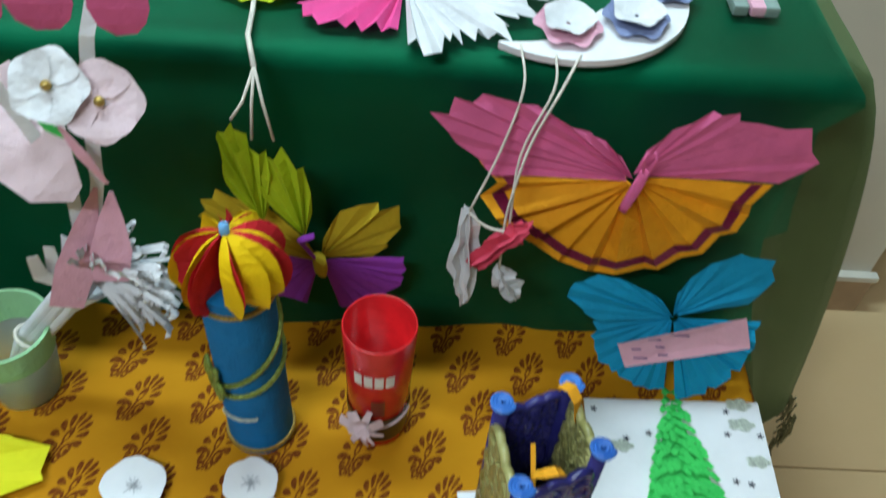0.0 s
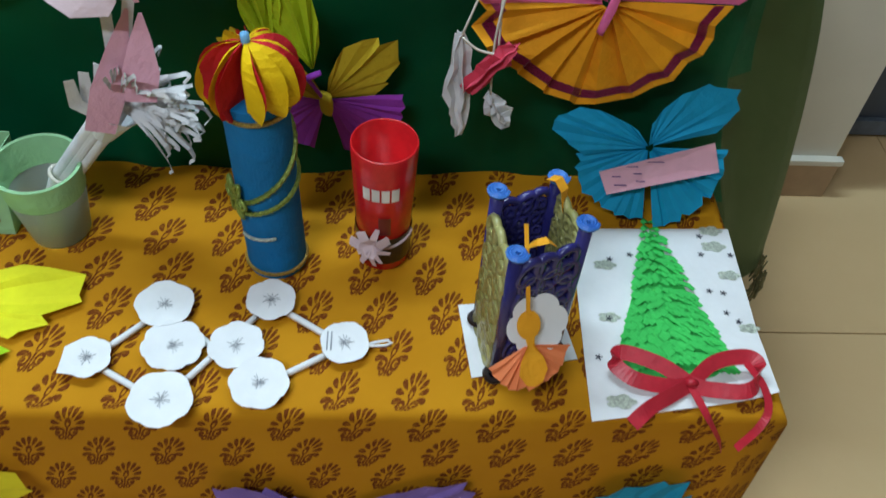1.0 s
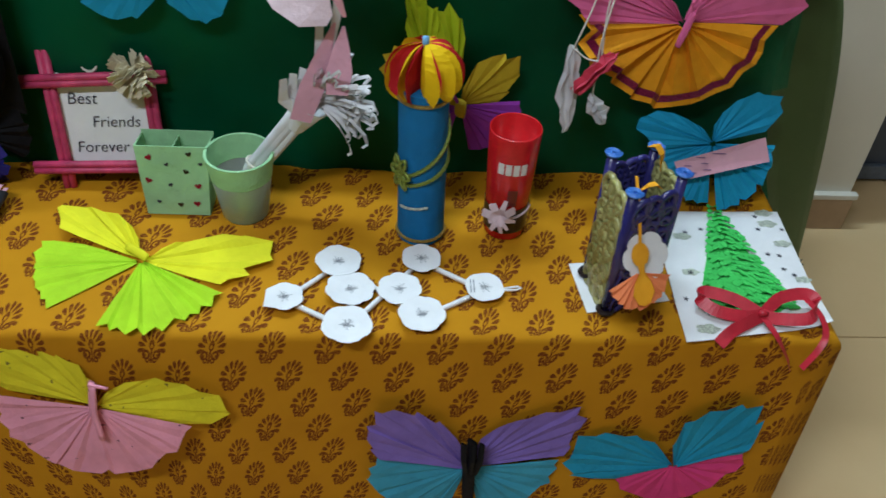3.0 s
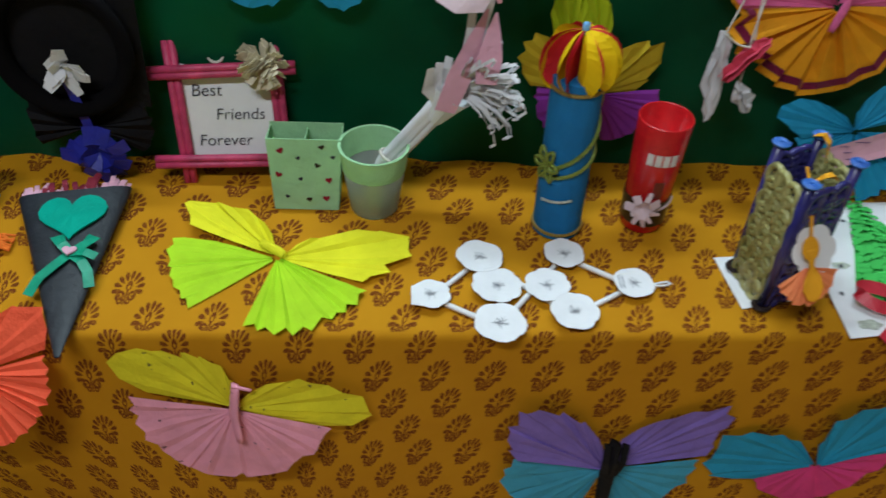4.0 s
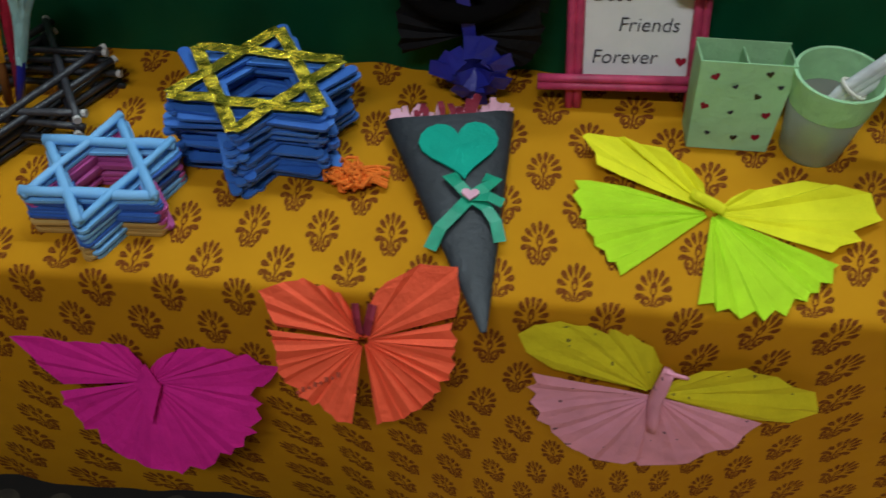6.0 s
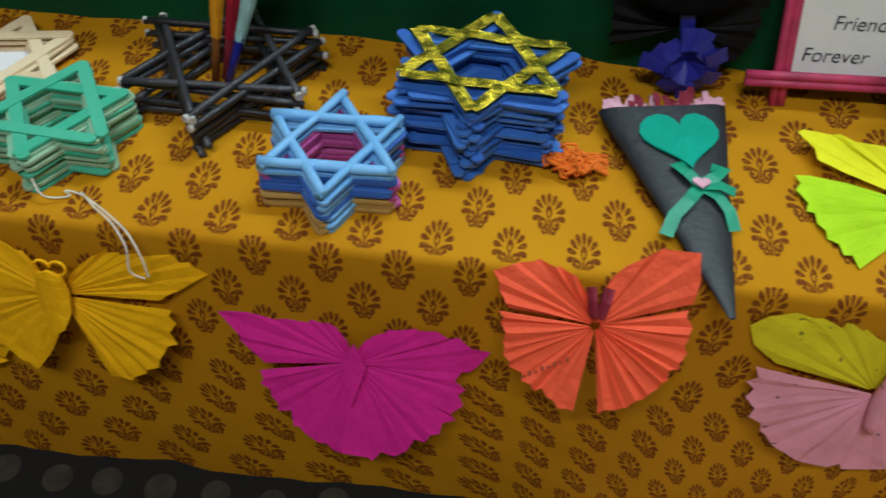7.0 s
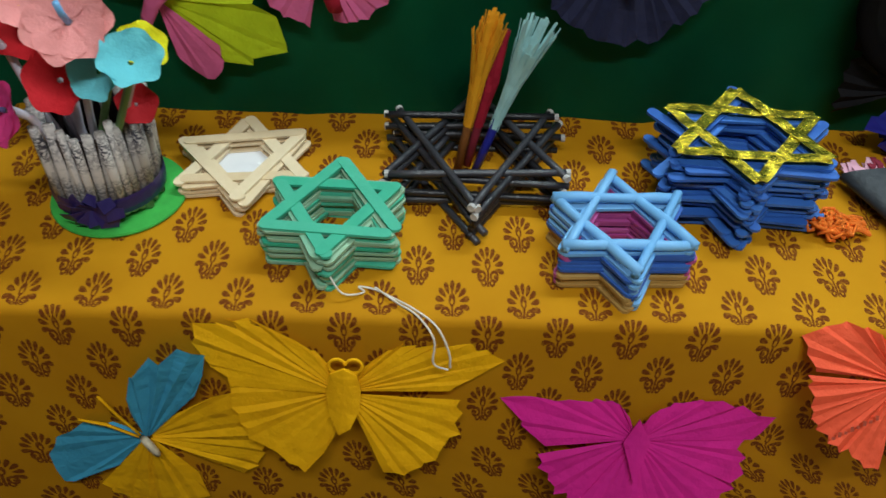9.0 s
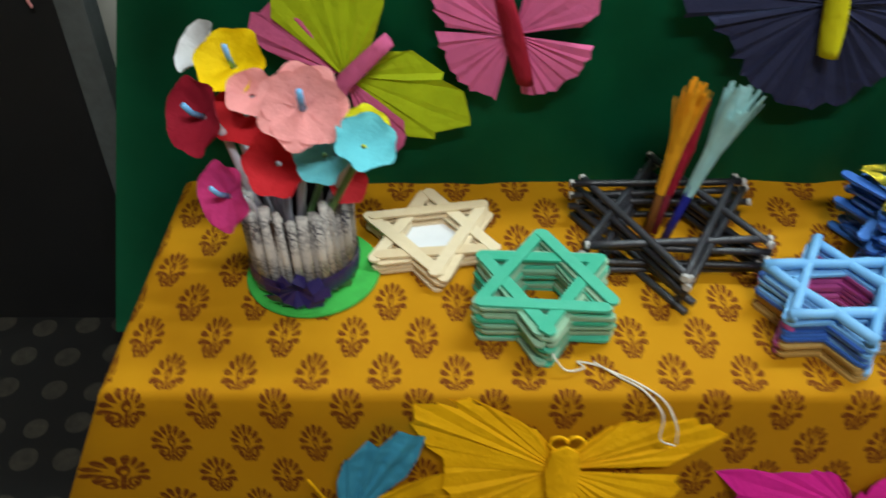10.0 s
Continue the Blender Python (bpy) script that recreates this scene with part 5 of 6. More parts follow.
    for pts in ([(0, 0, 0.006), (-0.03, 0.018, 0.014), (-0.066, 0.030, 0.016), (-0.074, 0.020, 0.012), (-0.055, 0.004, 0.008), (-0.02, -0.002, 0.005), (0, 0, 0.006)],
                [(0, 0, 0.006), (0.025, 0.018, 0.018), (0.058, 0.022, 0.022), (0.068, 0.010, 0.018), (0.055, -0.010, 0.012), (0.02, -0.006, 0.006), (0, 0, 0.006)],
                [(0, 0, 0.005), (-0.02, -0.012, 0.006), (-0.045, -0.026, 0.004), (-0.062, -0.038, -0.006)],
                [(0, 0, 0.005), (0.006, -0.02, 0.004), (0.014, -0.034, -0.004), (0.03, -0.042, -0.03), (0.036, -0.044, -0.045)],
                [(0.056, 0.016, 0.020), (0.070, -0.004, 0.012), (0.074, -0.024, 0.000), (0.066, -0.036, -0.016), (0.05, -0.044, -0.042)]):
        dense = flowing(pts, 6)
        part("ribbon_loop", strip(bmesh.new(), dense, 0.0155 if len(pts) != 5 else 0.008, across=(0.15, 0.75, 0.6) if len(pts) != 5 else None, thick=0.0005), RIBBON_RED, bow, smooth=False)
    part("knot", sweep(bmesh.new(), [(-0.005, 0, 0.008), (0, 0, 0.010), (0.006, 0, 0.008)], [0.003, 0.0045, 0.003], 8), RIBBON_RED, bow, smooth=True)


tree_card()


def cone():
    t = thing("paper_cone", pose(-0.53, 0.515, 0.4535), "black paper cone with a teal heart, green ribbon and crepe", "paper cone")
    axis = Vector((-0.048, 0.255, 0.0))
    side = Vector((0.9825, 0.185, 0))
    bm = bmesh.new()
    rings = []
    for i in range(13):
        f = i / 12
        r, h = 0.003 + 0.066 * f, 0.002 + 0.030 * f ** 0.9
        ring = []
        for k in range(24):
            a = k * math.tau / 24
            p = axis * f + side * r * math.cos(a) + Vector((0, 0, h * 0.5 + h * 0.5 * math.sin(a)))
            p += Vector((0, 0.006 * math.cos(2 * a) * f, 0.0008 * noise.noise(p * 60)))
            ring.append(bm.verts.new(p))
        rings.append(ring)
    for p, q in zip(rings, rings[1:]):
        for k in range(24):
            bm.faces.new((p[k], p[(k + 1) % 24], q[(k + 1) % 24], q[k]))
    part("cone_sheet", bm, plain("charcoal_paper", (0.018, 0.021, 0.027), 0.55, grain=40, vary=0.3, bump=0.35, dist=0.003), t, smooth=True)
    rng = random.Random(3)
    for k in range(64):
        u = rng.uniform(-1, 1)
        p = axis * 0.985 + side * 0.060 * u + Vector((0, 0, 0.010 + 0.018 * rng.random() * (1 - u * u)))
        q = p + Vector((rng.uniform(-0.007, 0.007), rng.uniform(0.010, 0.026), rng.uniform(0.002, 0.014)))
        part("crepe", strip(bmesh.new(), [p, p.lerp(q, 0.5) + Vector((0, 0, 0.004)), q], [0.004, 0.007, 0.006], thick=0.0005), CREPE if abs(u) < 0.6 and k % 3 else PAPER["light_pink"], t)
    up = Matrix.Translation(axis * 0.80 + Vector((0.004, 0, 0.0298))) @ pose(0, 0, 0, 6, 0, 10)
    hb = part("heart", plate(bmesh.new(), [(x * 0.95, y * 0.98) for x, y in heart(0.043)], 0.002, curl=lambda x, y: -6 * x * x * 0.5), PAPER["foam_teal"], t, "teal foam heart")
    hb.matrix_local = up
    c = axis * 0.55 + Vector((0.006, 0, 0.0235))
    for pts, w in (([(0, 0, 0), (-0.012, -0.02, 0.0), (-0.026, -0.038, -0.004), (-0.034, -0.058, -0.012)], 0.013), ([(0, 0, 0), (0.016, -0.012, 0.0), (0.026, -0.026, -0.004), (0.031, -0.044, -0.012)], 0.012),
                   ([(0, 0, 0.001), (-0.012, 0.012, 0.005), (-0.022, 0.022, 0.004), (-0.012, 0.026, 0.002)], 0.013), ([(0, 0, 0.001), (0.014, 0.010, 0.005), (0.024, 0.022, 0.004), (0.012, 0.026, 0.002)], 0.013), ([(0, 0, 0.001), (0.018, -0.002, 0.005), (0.032, -0.006, 0.001)], 0.012)):
        part("ribbon", strip(bmesh.new(), [c + Vector(p) for p in pts], w, thick=0.0007), RIBBON_GREEN, t, "green ribbon")
    part("ribbon_heart", plate(bmesh.new(), [(x + c.x, y + c.y) for x, y in heart(0.0085)], 0.002, c.z + 0.004), PAPER["light_pink"], t, "small pink paper heart")


cone()

rng = random.Random(21)
yarn = thing("wool_tassel", pose(-0.674, 0.690, 0.4515) @ Matrix.Diagonal((1.45, 1.5, 1.7, 1)), "small bundle of orange wool lying on the cloth", "wool tassel")
for k in range(44):
    a = rng.uniform(0, math.tau)
    r = rng.uniform(0.003, 0.014)
    cx, cy = rng.uniform(-0.007, 0.007), rng.uniform(-0.006, 0.006)
    pts = [(cx + 0.7 * r * math.cos(a + q) + rng.uniform(-0.003, 0.003), cy + 0.6 * r * math.sin(a + q) + rng.uniform(-0.003, 0.003), 0.003 + 0.012 * rng.random() * (1 - r / 0.024)) for q in np.linspace(0, 4.6, 9)]
    part("wool_loop", sweep(bmesh.new(), pts, 0.0012, 5), ORANGE_YARN, yarn, smooth=True)
for k in range(12):
    y = -0.006 + 0.0013 * k
    part("wool_end", sweep(bmesh.new(), [(0.008, y, 0.006), (0.018, y + rng.uniform(-0.002, 0.003), 0.006), (0.027, y + rng.uniform(-0.003, 0.006), 0.003)], 0.0012, 5), ORANGE_YARN, yarn)


# ---------------------------------------------------------------- paper flowers
def blossom(parent, centre, facing_dir, R, petals, material, stamen=None, cup=0.35, seed=1, name="blossom"):
    rng = random.Random(seed)
    m = frame_at(centre, facing_dir)
    bm = bmesh.new()
    for k in range(petals):
        a = k * math.tau / petals + rng.uniform(-0.1, 0.1)
        rows = []
        for i in range(6):
            f = i / 5
            r = R * (0.08 + 0.92 * f)
            w = R * (0.10 + 0.62 * math.sin(math.pi * min(0.98, f * 0.80 + 0.08)) ** 0.9) * (2.6 / petals + 0.42)
            z = R * cup * f ** 1.4 - R * 0.16 * max(0, f - 0.75) * 4 * (0.5 + rng.random() * 0.5) + k * 0.0003
            row = []
            for s in (-1, -0.5, 0, 0.5, 1):
                rr = r - R * 0.16 * abs(s) ** 2 * f
                row.append(bm.verts.new(m @ Vector((rr * math.cos(a) - s * w * math.sin(a), rr * math.sin(a) + s * w * math.cos(a), z + R * 0.08 * s * s))))
            rows.append(row)
        for p, q in zip(rows, rows[1:]):
            for s in range(4):
                bm.faces.new((p[s], p[s + 1], q[s + 1], q[s]))
    b = part(name, bm, material, parent, smooth=True)
    if stamen:
        d = Vector(facing_dir).normalized()
        part("stamen", sweep(bmesh.new(), [Vector(centre) + d * R * 0.05, Vector(centre) + d * R * 0.35 + Vector((0, 0, 0.004)), Vector(centre) + d * R * 0.55 + Vector((0, 0, 0.012))], R * 0.075, 8), stamen, b, "rolled paper stamen", smooth=True)
    return b


def vase():
    t = thing("newspaper_vase", pose(-1.430, 0.722, 0.4515), "round rolled-newspaper pot on a green disc with purple ribbon", "vase")
    part("base_disc", lathe(bmesh.new(), [(0.001, 0), (0.070, 0), (0.071, 0.002), (0.070, 0.004), (0.001, 0.004)], 48, Matrix.Translation((0.008, -0.002, 0))), GREEN_FELT, t, "green foam disc")
    rng = random.Random(4)
    R, H = 0.052, 0.104
    first = None
    for k in range(38):
        a = k * math.tau / 38
        m = pose(R * math.cos(a), R * math.sin(a), 0.004 + rng.uniform(0, 0.008), rng.uniform(-3, 3) - 4 * math.sin(a), 4 * math.cos(a) + rng.uniform(-2, 2), rng.uniform(0, 360)) @ Matrix.Diagonal((rng.uniform(0.8, 1.35), rng.uniform(0.8, 1.2), rng.uniform(0.93, 1.04), 1))
        if first is None:
            first = part("news_roll", sweep(bmesh.new(), [(0, 0, 0), (0, 0, H / 2), (0, 0, H)], 0.0045, 8), NEWS, t, smooth=True)
            first.matrix_local = m
        else:
            share("news_roll", first, t, m)
    part("inner_wall", lathe(bmesh.new(), [(0.001, 0.006), (0.046, 0.006), (0.047, H - 0.004), (0.044, H - 0.004), (0.042, 0.010), (0.001, 0.010)], 32), BLACK_PRINT, t)
    part("ribbon_band", lathe(bmesh.new(), [(R + 0.0052, 0.014), (R + 0.0062, 0.020), (R + 0.0060, 0.030), (R + 0.0054, 0.034)], 40), RIBBON_PURPLE, t, "purple ribbon band")
    for k in range(9):
        a = k * math.tau / 9
        c = Vector((0.002, -R - 0.007, 0.026))
        part("bow_loop", strip(bmesh.new(), [c, c + Vector((0.017 * math.cos(a), -0.008, 0.014 * math.sin(a))), c + Vector((0.033 * math.cos(a), -0.002, 0.022 * math.sin(a)))], [0.005, 0.015, 0.010], across=(-math.sin(a), 0.3, math.cos(a))), RIBBON_PURPLE, t, "purple bow loop")
    spec = [("yellow", (-1.477, 0.755, 0.676), (-0.1, -0.6, 0.8), 0.044, 6, "gold_yellow", STICK_SKY), ("grey", (-1.515, 0.79, 0.675), (-0.5, -0.3, 0.6), 0.036, 5, "white", None),
            ("darkred", (-1.498, 0.705, 0.653), (-0.55, -0.75, 0.45), 0.046, 6, "crimson", STICK_SKY), ("red", (-1.466, 0.73, 0.640), (-0.2, -0.7, 0.6), 0.040, 6, "red", None),
            ("pink", (-1.402, 0.680, 0.676), (0.1, -0.75, 0.65), 0.050, 7, "salmon", STICK_SKY), ("red", (-1.436, 0.70, 0.605), (-0.1, -0.8, 0.4), 0.040, 6, "red", None),
            ("aqua", (-1.388, 0.68, 0.628), (-0.2, -0.6, 0.3), 0.034, 6, "aqua", None), ("aqua", (-1.350, 0.662, 0.648), (0.3, -0.5, 0.85), 0.036, 6, "aqua", None),
            ("yellow", (-1.354, 0.70, 0.640), (0.5, -0.5, 0.7), 0.030, 6, "lemon", PAPER["violet"]), ("pink", (-1.477, 0.665, 0.594), (-0.55, -0.75, 0.35), 0.042, 6, "hot_pink", STICK_SKY),
            ("red", (-1.378, 0.715, 0.570), (0.4, -0.6, 0.5), 0.026, 5, "red", None), ("salmon", (-1.455, 0.72, 0.665), (0.0, -0.6, 0.8), 0.030, 5, "salmon", None)]
    for i, (n, c, d, r, k, mat, st) in enumerate(spec):
        f = thing("paper_flower", Matrix.Translation(c), {"grey": "pale grey", "darkred": "dark red"}.get(n, n) + " cut-paper flower on a straw stem in the vase", "paper flower", "paper flowers in the vase")
        blossom(f, (0, 0, 0), d, r * 0.82, k, PAPER[mat], st, cup=0.45 if n != "pink" else 0.30, seed=i + 3)
        foot = Vector((-1.439 + 0.25 * (c[0] + 1.439), 0.723 + 0.2 * (c[1] - 0.723), 0.50)) - Vector(c)
        dd = Vector(d).normalized()
        part("stem", sweep(bmesh.new(), [-dd * 0.004, -dd * 0.012 + foot * 0.15, foot * 0.6, foot], 0.0042 if n != "aqua" else 0.0036, 8), STRAW if n != "aqua" else plain("green_stem", (0.12, 0.25, 0.08), 0.6), f, smooth=True)


vase()


def bouquet():
    t = thing("paper_bouquet", pose(-0.190, 0.790, 0.470), "white rolled-paper bouquet with pink leaves and white fringe", "paper bouquet")
    o = Vector((-0.190, 0.790, 0.470))
    P = lambda x, y, z: Vector((x, y, z)) - o
    for dx, dz in ((0, 0), (0.006, -0.006), (-0.005, 0.005), (0.003, 0.008)):
        pts = [P(-0.215, 0.785, 0.462), P(-0.182 + dx, 0.790, 0.518 + dz), P(-0.128 + dx, 0.788, 0.590 + dz), P(-0.095 + dx, 0.785, 0.640 + dz)]
        part("paper_roll", sweep(bmesh.new(), pts, [0.005, 0.006, 0.007, 0.008], 8), PAPER["white"], t, smooth=True)
    part("tie", sweep(bmesh.new(), [P(-0.176 + 0.013 * math.cos(a), 0.788 + 0.013 * math.sin(a), 0.528 + 0.010 * math.cos(a) * -0.7) for a in np.linspace(0, math.tau, 14, endpoint=False)], 0.002, 6, closed=True), STRING, t)
    rng = random.Random(14)
    c = P(-0.098, 0.785, 0.628)
    for k in range(110):
        a = rng.uniform(-0.75, 1.45)
        L = rng.uniform(0.045, 0.092)
        d = Vector((math.cos(a) * 0.9, rng.uniform(-0.55, 0.25), math.sin(a) * 0.85 + 0.08))
        curl = rng.uniform(0.0, 0.022) * (1.2 if a < 0.2 else 0.5)
        pts = [c, c + d * L * 0.35 + Vector((0, 0, 0.004)), c + d * L * 0.7 + Vector((0, 0, 0.002)), c + d * L * 0.95 - Vector((0, 0, curl * 0.35)), c + d * L - Vector((0, 0, curl * 0.8)), c + d * L * 0.90 - Vector((0, 0, curl * 1.2))]
        part("fringe", strip(bmesh.new(), pts, [0.004, 0.0045, 0.0045, 0.004, 0.004, 0.0035], across=(rng.uniform(-0.5, 0.5), 0.7, 0.5), thick=0.0003), PAPER["white"], t)
    for k in range(3):
        pts = [P(-0.112, 0.787, 0.605), P(-0.113 - 0.010 * k, 0.785 - 0.006 * k, 0.636), P(-0.108 - 0.011 * k, 0.787 - 0.01 * k, 0.672 - 0.002 * k)]
        part("fringe", strip(bmesh.new(), pts, [0.014, 0.014, 0.009], across=(1, 0.4 * (k - 1), 0.2)), PAPER["white"], t)
    for base, tip, w in ((P(-0.112, 0.757, 0.616), P(-0.068, 0.783, 0.735), 0.032), (P(-0.066, 0.757, 0.654), P(-0.058, 0.785, 0.730), 0.032)):
        part("leaf", strip(bmesh.new(), [base, base.lerp(tip, 0.35), base.lerp(tip, 0.7), tip], [w * 0.85, w, w * 0.6, 0.003], across=(1, 0.35, 0.1)), PAPER["light_pink"], t, "pink paper leaf")
    part("collar", lathe(bmesh.new(), [(0.010, -0.03), (0.020, 0.0), (0.026, 0.014)], 10, frame_at(P(-0.108, 0.786, 0.612), (0.45, 0, 0.8))), PAPER["white"], t, "crumpled white paper collar")
    for pts in ([P(-0.080, 0.775, 0.68), P(-0.066, 0.785, 0.74), P(-0.060, 0.79, 0.80), P(-0.050, 0.80, 0.862), P(-0.040, 0.82, 0.90)], [P(-0.088, 0.775, 0.69), P(-0.085, 0.78, 0.74), P(-0.105, 0.785, 0.79), P(-0.128, 0.79, 0.85)]):
        part("paper_band", strip(bmesh.new(), pts, 0.010, across=(1, 0.3, 0)), PAPER["white"], t)
    for x, z, r, k, s in ((-0.074, 0.837, 0.028, 5, 3), (-0.041, 0.826, 0.030, 4, 4)):
        b = blossom(t, P(x, 0.775, z), (0.1, -0.75, 0.65), r, k, PAPER["pale_pink"] if s == 4 else PAPER["white"], None, 0.16, s, "blossom")
        part("gold_bead", lathe(bmesh.new(), [(0.0003, 0.006), (0.003, 0.005), (0.004, 0.003), (0.003, 0.0005)], 10, frame_at(P(x, 0.773, z + 0.002), (0.1, -0.75, 0.65))), GOLD, b, "gold bead", smooth=True)
    part("petal", strip(bmesh.new(), [P(-0.140, 0.815, 0.812), P(-0.126, 0.800, 0.795), P(-0.108, 0.780, 0.774), P(-0.090, 0.766, 0.758), P(-0.072, 0.762, 0.748)], [0.045, 0.072, 0.070, 0.050, 0.014], across=(0.75, 0.30, 0.5)), PAPER["pale_pink"], t, "large pale pink petal")
    part("leaf", strip(bmesh.new(), [P(-0.105, 0.79, 0.81), P(-0.085, 0.785, 0.785), P(-0.07, 0.782, 0.765)], [0.004, 0.016, 0.006], across=(0.4, -0.2, 0.8)), PAPER["tree_green"], t, "green paper leaf")
    part("leaf", strip(bmesh.new(), [P(-0.078, 0.778, 0.80), P(-0.066, 0.775, 0.775), P(-0.056, 0.778, 0.745)], [0.004, 0.013, 0.005], across=(1, -0.3, 0.4)), PAPER["light_pink"], t, "pink paper leaf")
    for x, dx, w in ((-0.112, -0.005, 0.034), (-0.078, 0.002, 0.044), (-0.030, 0.006, 0.040)):
        part("petal", strip(bmesh.new(), [P(x, 0.815, 0.930), P(x + dx, 0.805, 0.905), P(x + dx, 0.80, 0.885), P(x + dx, 0.80, 0.873), P(x + dx * 1.2, 0.802, 0.864)], [w * 0.7, w, w, w * 0.8, w * 0.35], across=(1, 0.1, 0)), PAPER["rose"], t, "deep pink petal")


bouquet()


def black_bow():
    t = thing("black_paper_fan", facing(-0.568, 0.852, 0.525), "black pleated paper fans with a royal blue ribbon bow", "paper fan")
    wing(t, "fan", [(96, 0.05), (120, 0.075), (160, 0.078), (205, 0.074)], 8, PAPER["black"], 0.006, seed=3)
    wing(t, "fan", [(84, 0.06), (50, 0.085), (10, 0.085), (-35, 0.078)], 8, PAPER["black"], 0.006, seed=4)
    ring = [(0.075 * math.cos(a) - 0.004, 0.118 + 0.082 * math.sin(a), 0.014) for a in np.linspace(0, math.tau, 40, endpoint=False)]
    part("ring", sweep(bmesh.new(), ring, 0.014, 10, closed=True, flat=0.7), plain("black_crepe_ring", (0.003, 0.0025, 0.003), 0.95, spec=0.1), t, "black crepe-wrapped ring", smooth=True)
    part("backing", plate(bmesh.new(), [(-0.07, 0.05), (0.085, 0.03), (0.092, 0.22), (-0.08, 0.22)], 0.002, 0.001), PAPER["black"], t)
    rng = random.Random(31)
    c = Vector((0.012, -0.028, 0.022))
    for k in range(14):
        a = k * math.tau / 14 + rng.uniform(-0.2, 0.2)
        L = rng.uniform(0.032, 0.048)
        d = Vector((math.cos(a), math.sin(a), 0))
        part("ribbon_loop", strip(bmesh.new(), [c, c + d * L * 0.5 + Vector((0, 0, 0.014)), c + d * L + Vector((0, 0, 0.006)), c + d * L * 0.6 + Vector((0, 0, 0.001))], [0.008, 0.019, 0.018, 0.010], across=(-d.y, d.x, 0.25)), RIBBON_BLUE, t, "royal blue ribbon loop")
    part("ribbon_tail", strip(bmesh.new(), [c, Vector((0.004, 0.02, 0.02)), Vector((-0.004, 0.055, 0.016)), Vector((-0.006, 0.075, 0.02))], 0.014, across=(1, 0, 0.2)), RIBBON_BLUE, t, "royal blue ribbon")
    part("ribbon_tail", strip(bmesh.new(), [c, Vector((0.024, -0.05, 0.016)), Vector((0.030, -0.073, 0.012))], 0.016, across=(1, 0, 0.2)), RIBBON_BLUE, t, "royal blue ribbon")
    for k in range(16):
        a, e = rng.uniform(0, math.tau), rng.uniform(0.2, 1.0)
        d = Vector((math.cos(a) * e, math.sin(a) * e, 0.5))
        c2 = Vector((-0.008, 0.095, 0.018))
        part("white_petal", strip(bmesh.new(), [c2, c2 + d * 0.018, c2 + d * 0.037 + Vector((0, 0, -0.006))], [0.008, 0.020, 0.013], across=(-d.y, d.x, 0.3)), PAPER["white"], t, "white crepe petal")


black_bow()

# ---------------------------------------------------------------- on and over the green table edge
lime = thing("hanging_paper_leaves", pose(0.055, 0.835, 0.80), "three lime pleated paper leaves hung on white strings", "paper ornament")
o = Vector((0.055, 0.835, 0.80))
part("string", sweep(bmesh.new(), [Vector(p) - o for p in ((0.030, 0.99, 0.806), (0.036, 0.93, 0.807), (0.038, 0.893, 0.808), (0.047, 0.862, 0.800))], 0.0024, 6), STRING, lime, smooth=True)
for x, z, px, pz, rim in ((0.028, 0.762, 0.036, 0.660, [(118, 0.05), (108, 0.098), (100, 0.108), (92, 0.10), (86, 0.05)]),
                          (0.043, 0.742, 0.041, 0.640, [(128, 0.045), (114, 0.090), (97, 0.105), (84, 0.098), (73, 0.05)]),
                          (0.061, 0.742, 0.078, 0.628, [(130, 0.045), (119, 0.088), (106, 0.116), (97, 0.120), (89, 0.098), (82, 0.07), (76, 0.035)])):
    part("string", sweep(bmesh.new(), [Vector(p) - o for p in ((0.047, 0.862, 0.800), ((0.047 + x) / 2, 0.848, 0.775), (x, 0.842, z))], 0.0014, 6), STRING, lime, smooth=True)
    lf = wing(lime, "leaf", [(g, r * 0.87) for g, r in rim], 5, PAPER["leaf"], 0.010, seed=int(x * 1000))
    lf.matrix_local = Matrix.Translation(Vector((px + 0.004, 0.846 - 0.004 * (px > 0.05), pz + 0.006)) - o) @ pose(0, 0, 0, 90, 0, 0)

moon = thing("paper_moon", pose(0.302, 0.992, 0.806), "white paper crescent moon with crumpled flowers on green velvet", "paper moon")
outer = [(0.111 * math.cos(radians(a)), 0.111 * math.sin(radians(a))) for a in np.linspace(236, 395, 26)]
inner = [(-0.040 + 0.098 * math.cos(radians(a)), 0.036 + 0.098 * math.sin(radians(a))) for a in np.linspace(383, 268, 22)]
bm = bmesh.new()
n = 24
oo = [Vector(outer[round(i * 25 / n)]) for i in range(n + 1)]
ii = [Vector(inner[::-1][round(i * 21 / n)]) for i in range(n + 1)]
ii = [a.lerp(b, 0.08 + 0.92 * min(1.0, i / 9) ** 0.8) for i, (a, b) in enumerate(zip(oo, ii))]
tops = [[bm.verts.new((p.x, p.y, z)) for p in ps] for ps, z in ((oo, 0.006), (ii, 0.006), (oo, 0.0), (ii, 0.0))]
for k in range(n):
    for a, b in ((0, 1), (3, 2), (2, 0), (1, 3)):
        bm.faces.new((tops[a][k], tops[a][k + 1], tops[b][k + 1], tops[b][k]))
part("crescent", bm, CARTRIDGE, moon)
for x, y, mat, s in ((-0.004, -0.070, "pink", 1), (0.056, -0.052, "navy", 2), (0.090, 0.004, "navy", 3)):
    blossom(moon, (x, y, 0.008), (0, -0.1, 1), 0.030, 6, PAPER["light_pink"] if mat == "pink" else plain("grey_blue_paper", (0.22, 0.26, 0.45), 0.7), None, 0.25, s, "flower_rim")
    blossom(moon, (x, y, 0.013), (0, -0.1, 1), 0.024, 5, PAPER["white"], None, 0.4, s + 5, "white_flower")
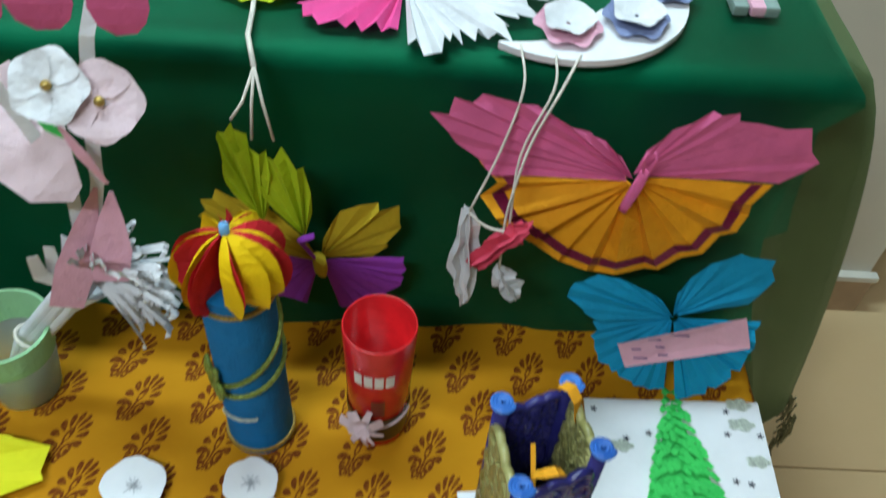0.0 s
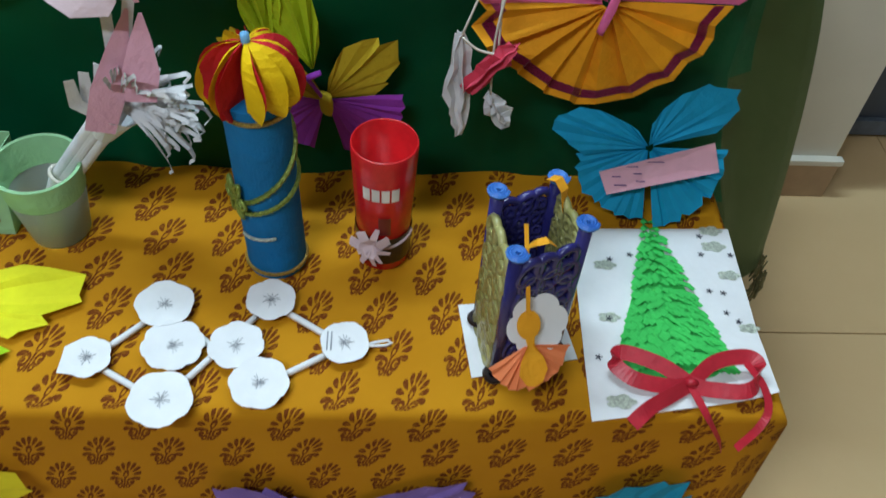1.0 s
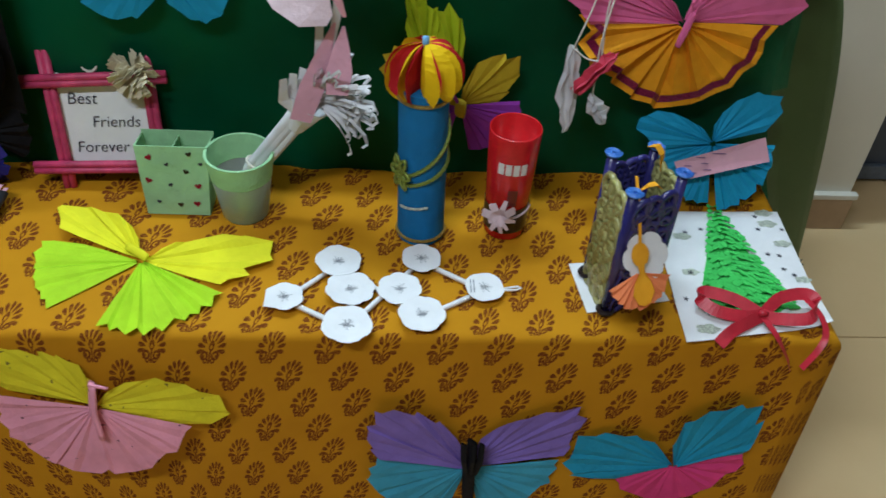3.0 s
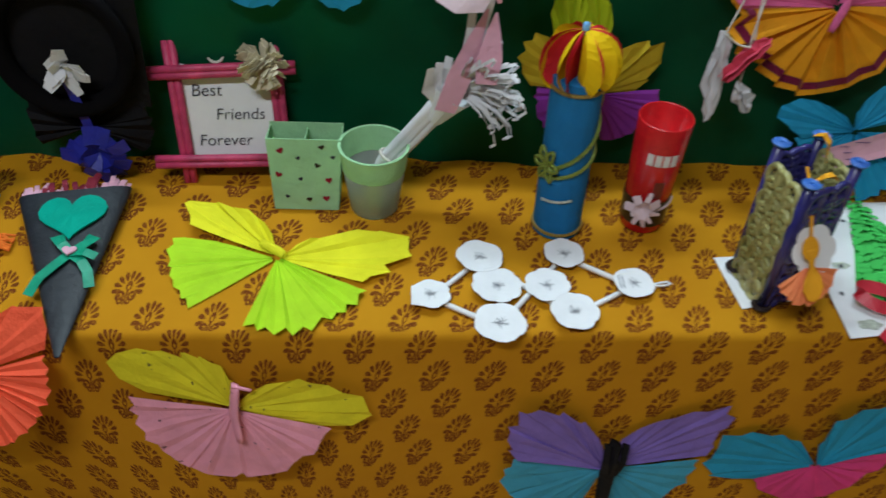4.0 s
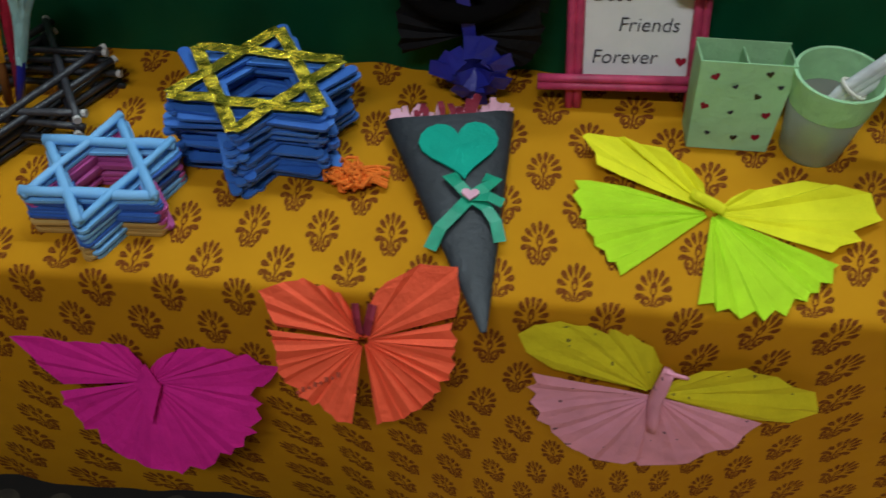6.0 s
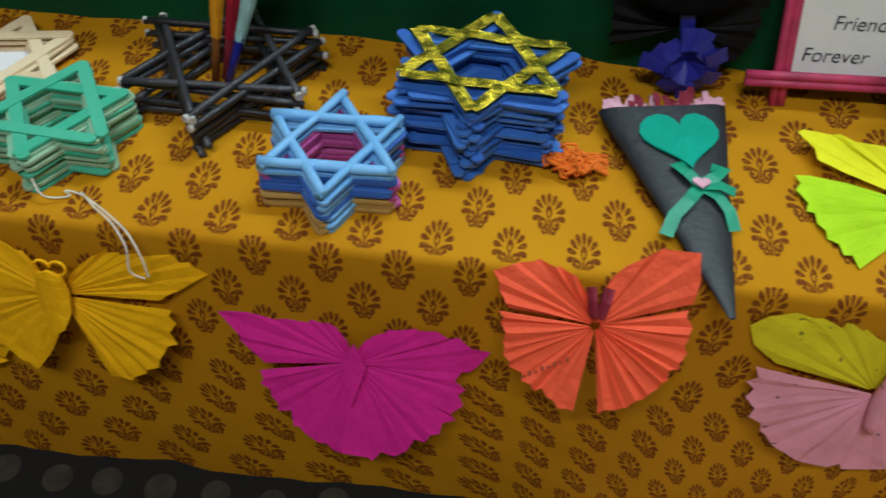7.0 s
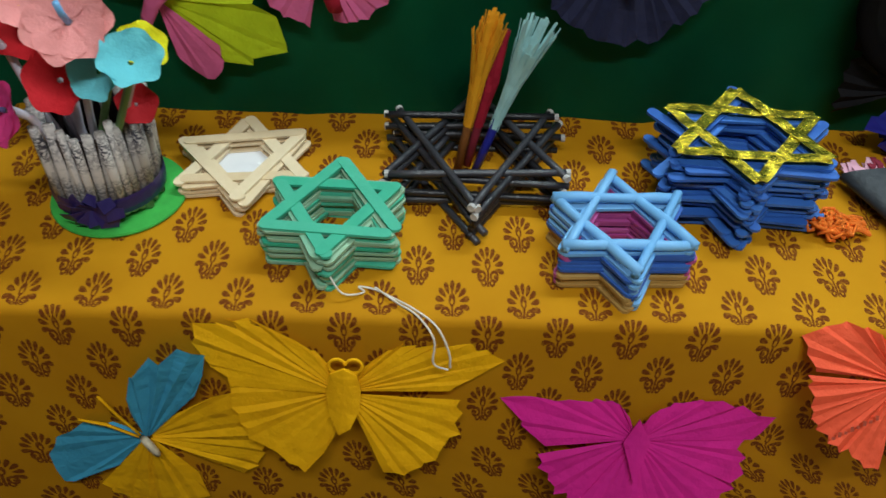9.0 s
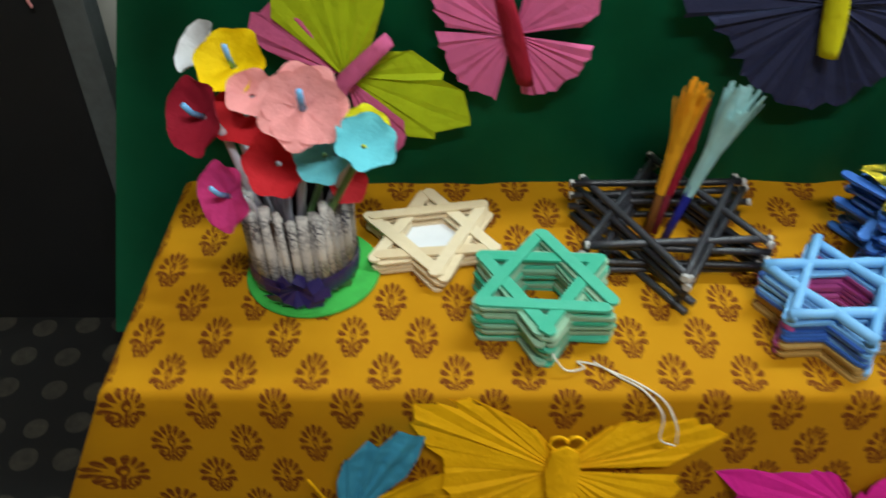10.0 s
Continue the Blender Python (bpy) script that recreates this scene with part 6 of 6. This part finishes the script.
chime = thing("hanging_paper_rolls", pose(0.25, 0.815, 0.62), "white and red paper twists hung on strings from the moon", "paper ornament")
o = Vector((0.25, 0.815, 0.62))
for pts in ([(0.258, 0.896, 0.814), (0.260, 0.855, 0.800), (0.246, 0.838, 0.745), (0.226, 0.824, 0.690)], [(0.286, 0.884, 0.814), (0.284, 0.855, 0.800), (0.264, 0.838, 0.745), (0.262, 0.818, 0.675)], [(0.306, 0.886, 0.814), (0.290, 0.855, 0.800), (0.274, 0.842, 0.765), (0.266, 0.832, 0.74), (0.258, 0.820, 0.69), (0.260, 0.820, 0.622)], [(0.226, 0.824, 0.690), (0.242, 0.818, 0.680), (0.262, 0.816, 0.676)]):
    part("string", sweep(bmesh.new(), flowing([Vector(p) - o for p in pts]), 0.0012, 6), STRING, chime, smooth=True)
_r = random.Random(17)
for a, b, wide, mat in (((0.224, 0.826, 0.692), (0.232, 0.822, 0.566), 0.030, "white"), ((0.276, 0.815, 0.688), (0.234, 0.816, 0.634), 0.021, "raspberry"), ((0.258, 0.820, 0.625), (0.283, 0.820, 0.582), 0.026, "white")):
    a, b = Vector(a) - o, Vector(b) - o
    for turn in (0.0, 0.9, 2.0):
        pts = [a.lerp(b, f) + Vector((_r.uniform(-0.003, 0.003), _r.uniform(-0.003, 0.003), 0)) for f in np.linspace(0, 1, 8)]
        prof = (0.35, 0.6, 0.85, 1.0, 0.9, 0.8, 0.55, 0.12) if mat == "white" else (0.8, 0.9, 1.0, 0.95, 1.0, 0.9, 1.0, 0.8)
        part("paper_twist", strip(bmesh.new(), pts, [wide * w * _r.uniform(0.75, 1.1) for w in prof], across=(math.cos(turn), math.sin(turn), 0.3 * turn), thick=0.0006), PAPER[mat], chime)

b = butterfly(pose(0.16, 0.985, 0.806), "pink and white crumpled paper butterfly lying on green velvet", [
    ("wing", [(205, 0.10), (223, 0.106), (240, 0.085), (257, 0.078), (268, 0.07)], 6, "bright_pink", 0.008),
    ("wing", [(274, 0.09), (284, 0.128), (292, 0.10), (305, 0.098), (322, 0.122), (331, 0.10), (340, 0.128), (348, 0.112), (356, 0.142), (366, 0.13), (372, 0.11)], 15, "white", 0.009, {"slack": 0.07}),
    ("wing", [(10, 0.11), (45, 0.12), (80, 0.09)], 6, "white", 0.006),
    ("wing", [(100, 0.09), (150, 0.12), (195, 0.10)], 6, "bright_pink", 0.006),
])
b = butterfly(pose(0.055, 1.02, 0.806), "lime pleated paper butterfly lying on green velvet", [
    ("wing", [(200, 0.07), (235, 0.085), (270, 0.078), (300, 0.07)], 6, "leaf", 0.005),
    ("wing", [(60, 0.06), (110, 0.09), (160, 0.08)], 6, "leaf", 0.005),
])
scrap = thing("paper_figure_base", pose(0.472, 0.995, 0.806), "grey and pink folded paper feet standing on green velvet", "paper craft")
for dx, mat in ((-0.014, "white"), (0.002, "light_pink"), (0.014, "white")):
    m = PAPER[mat] if mat != "white" else plain("grey_green_paper", (0.25, 0.33, 0.30), 0.7)
    part("foot", box(bmesh.new(), (dx - 0.007, -0.022, 0.0), (dx + 0.007, 0.012, 0.010), 0.003), m, scrap)
part("stem", box(bmesh.new(), (-0.008, 0.006, 0.002), (0.010, 0.05, 0.016), 0.003), PAPER["hot_pink"], scrap)
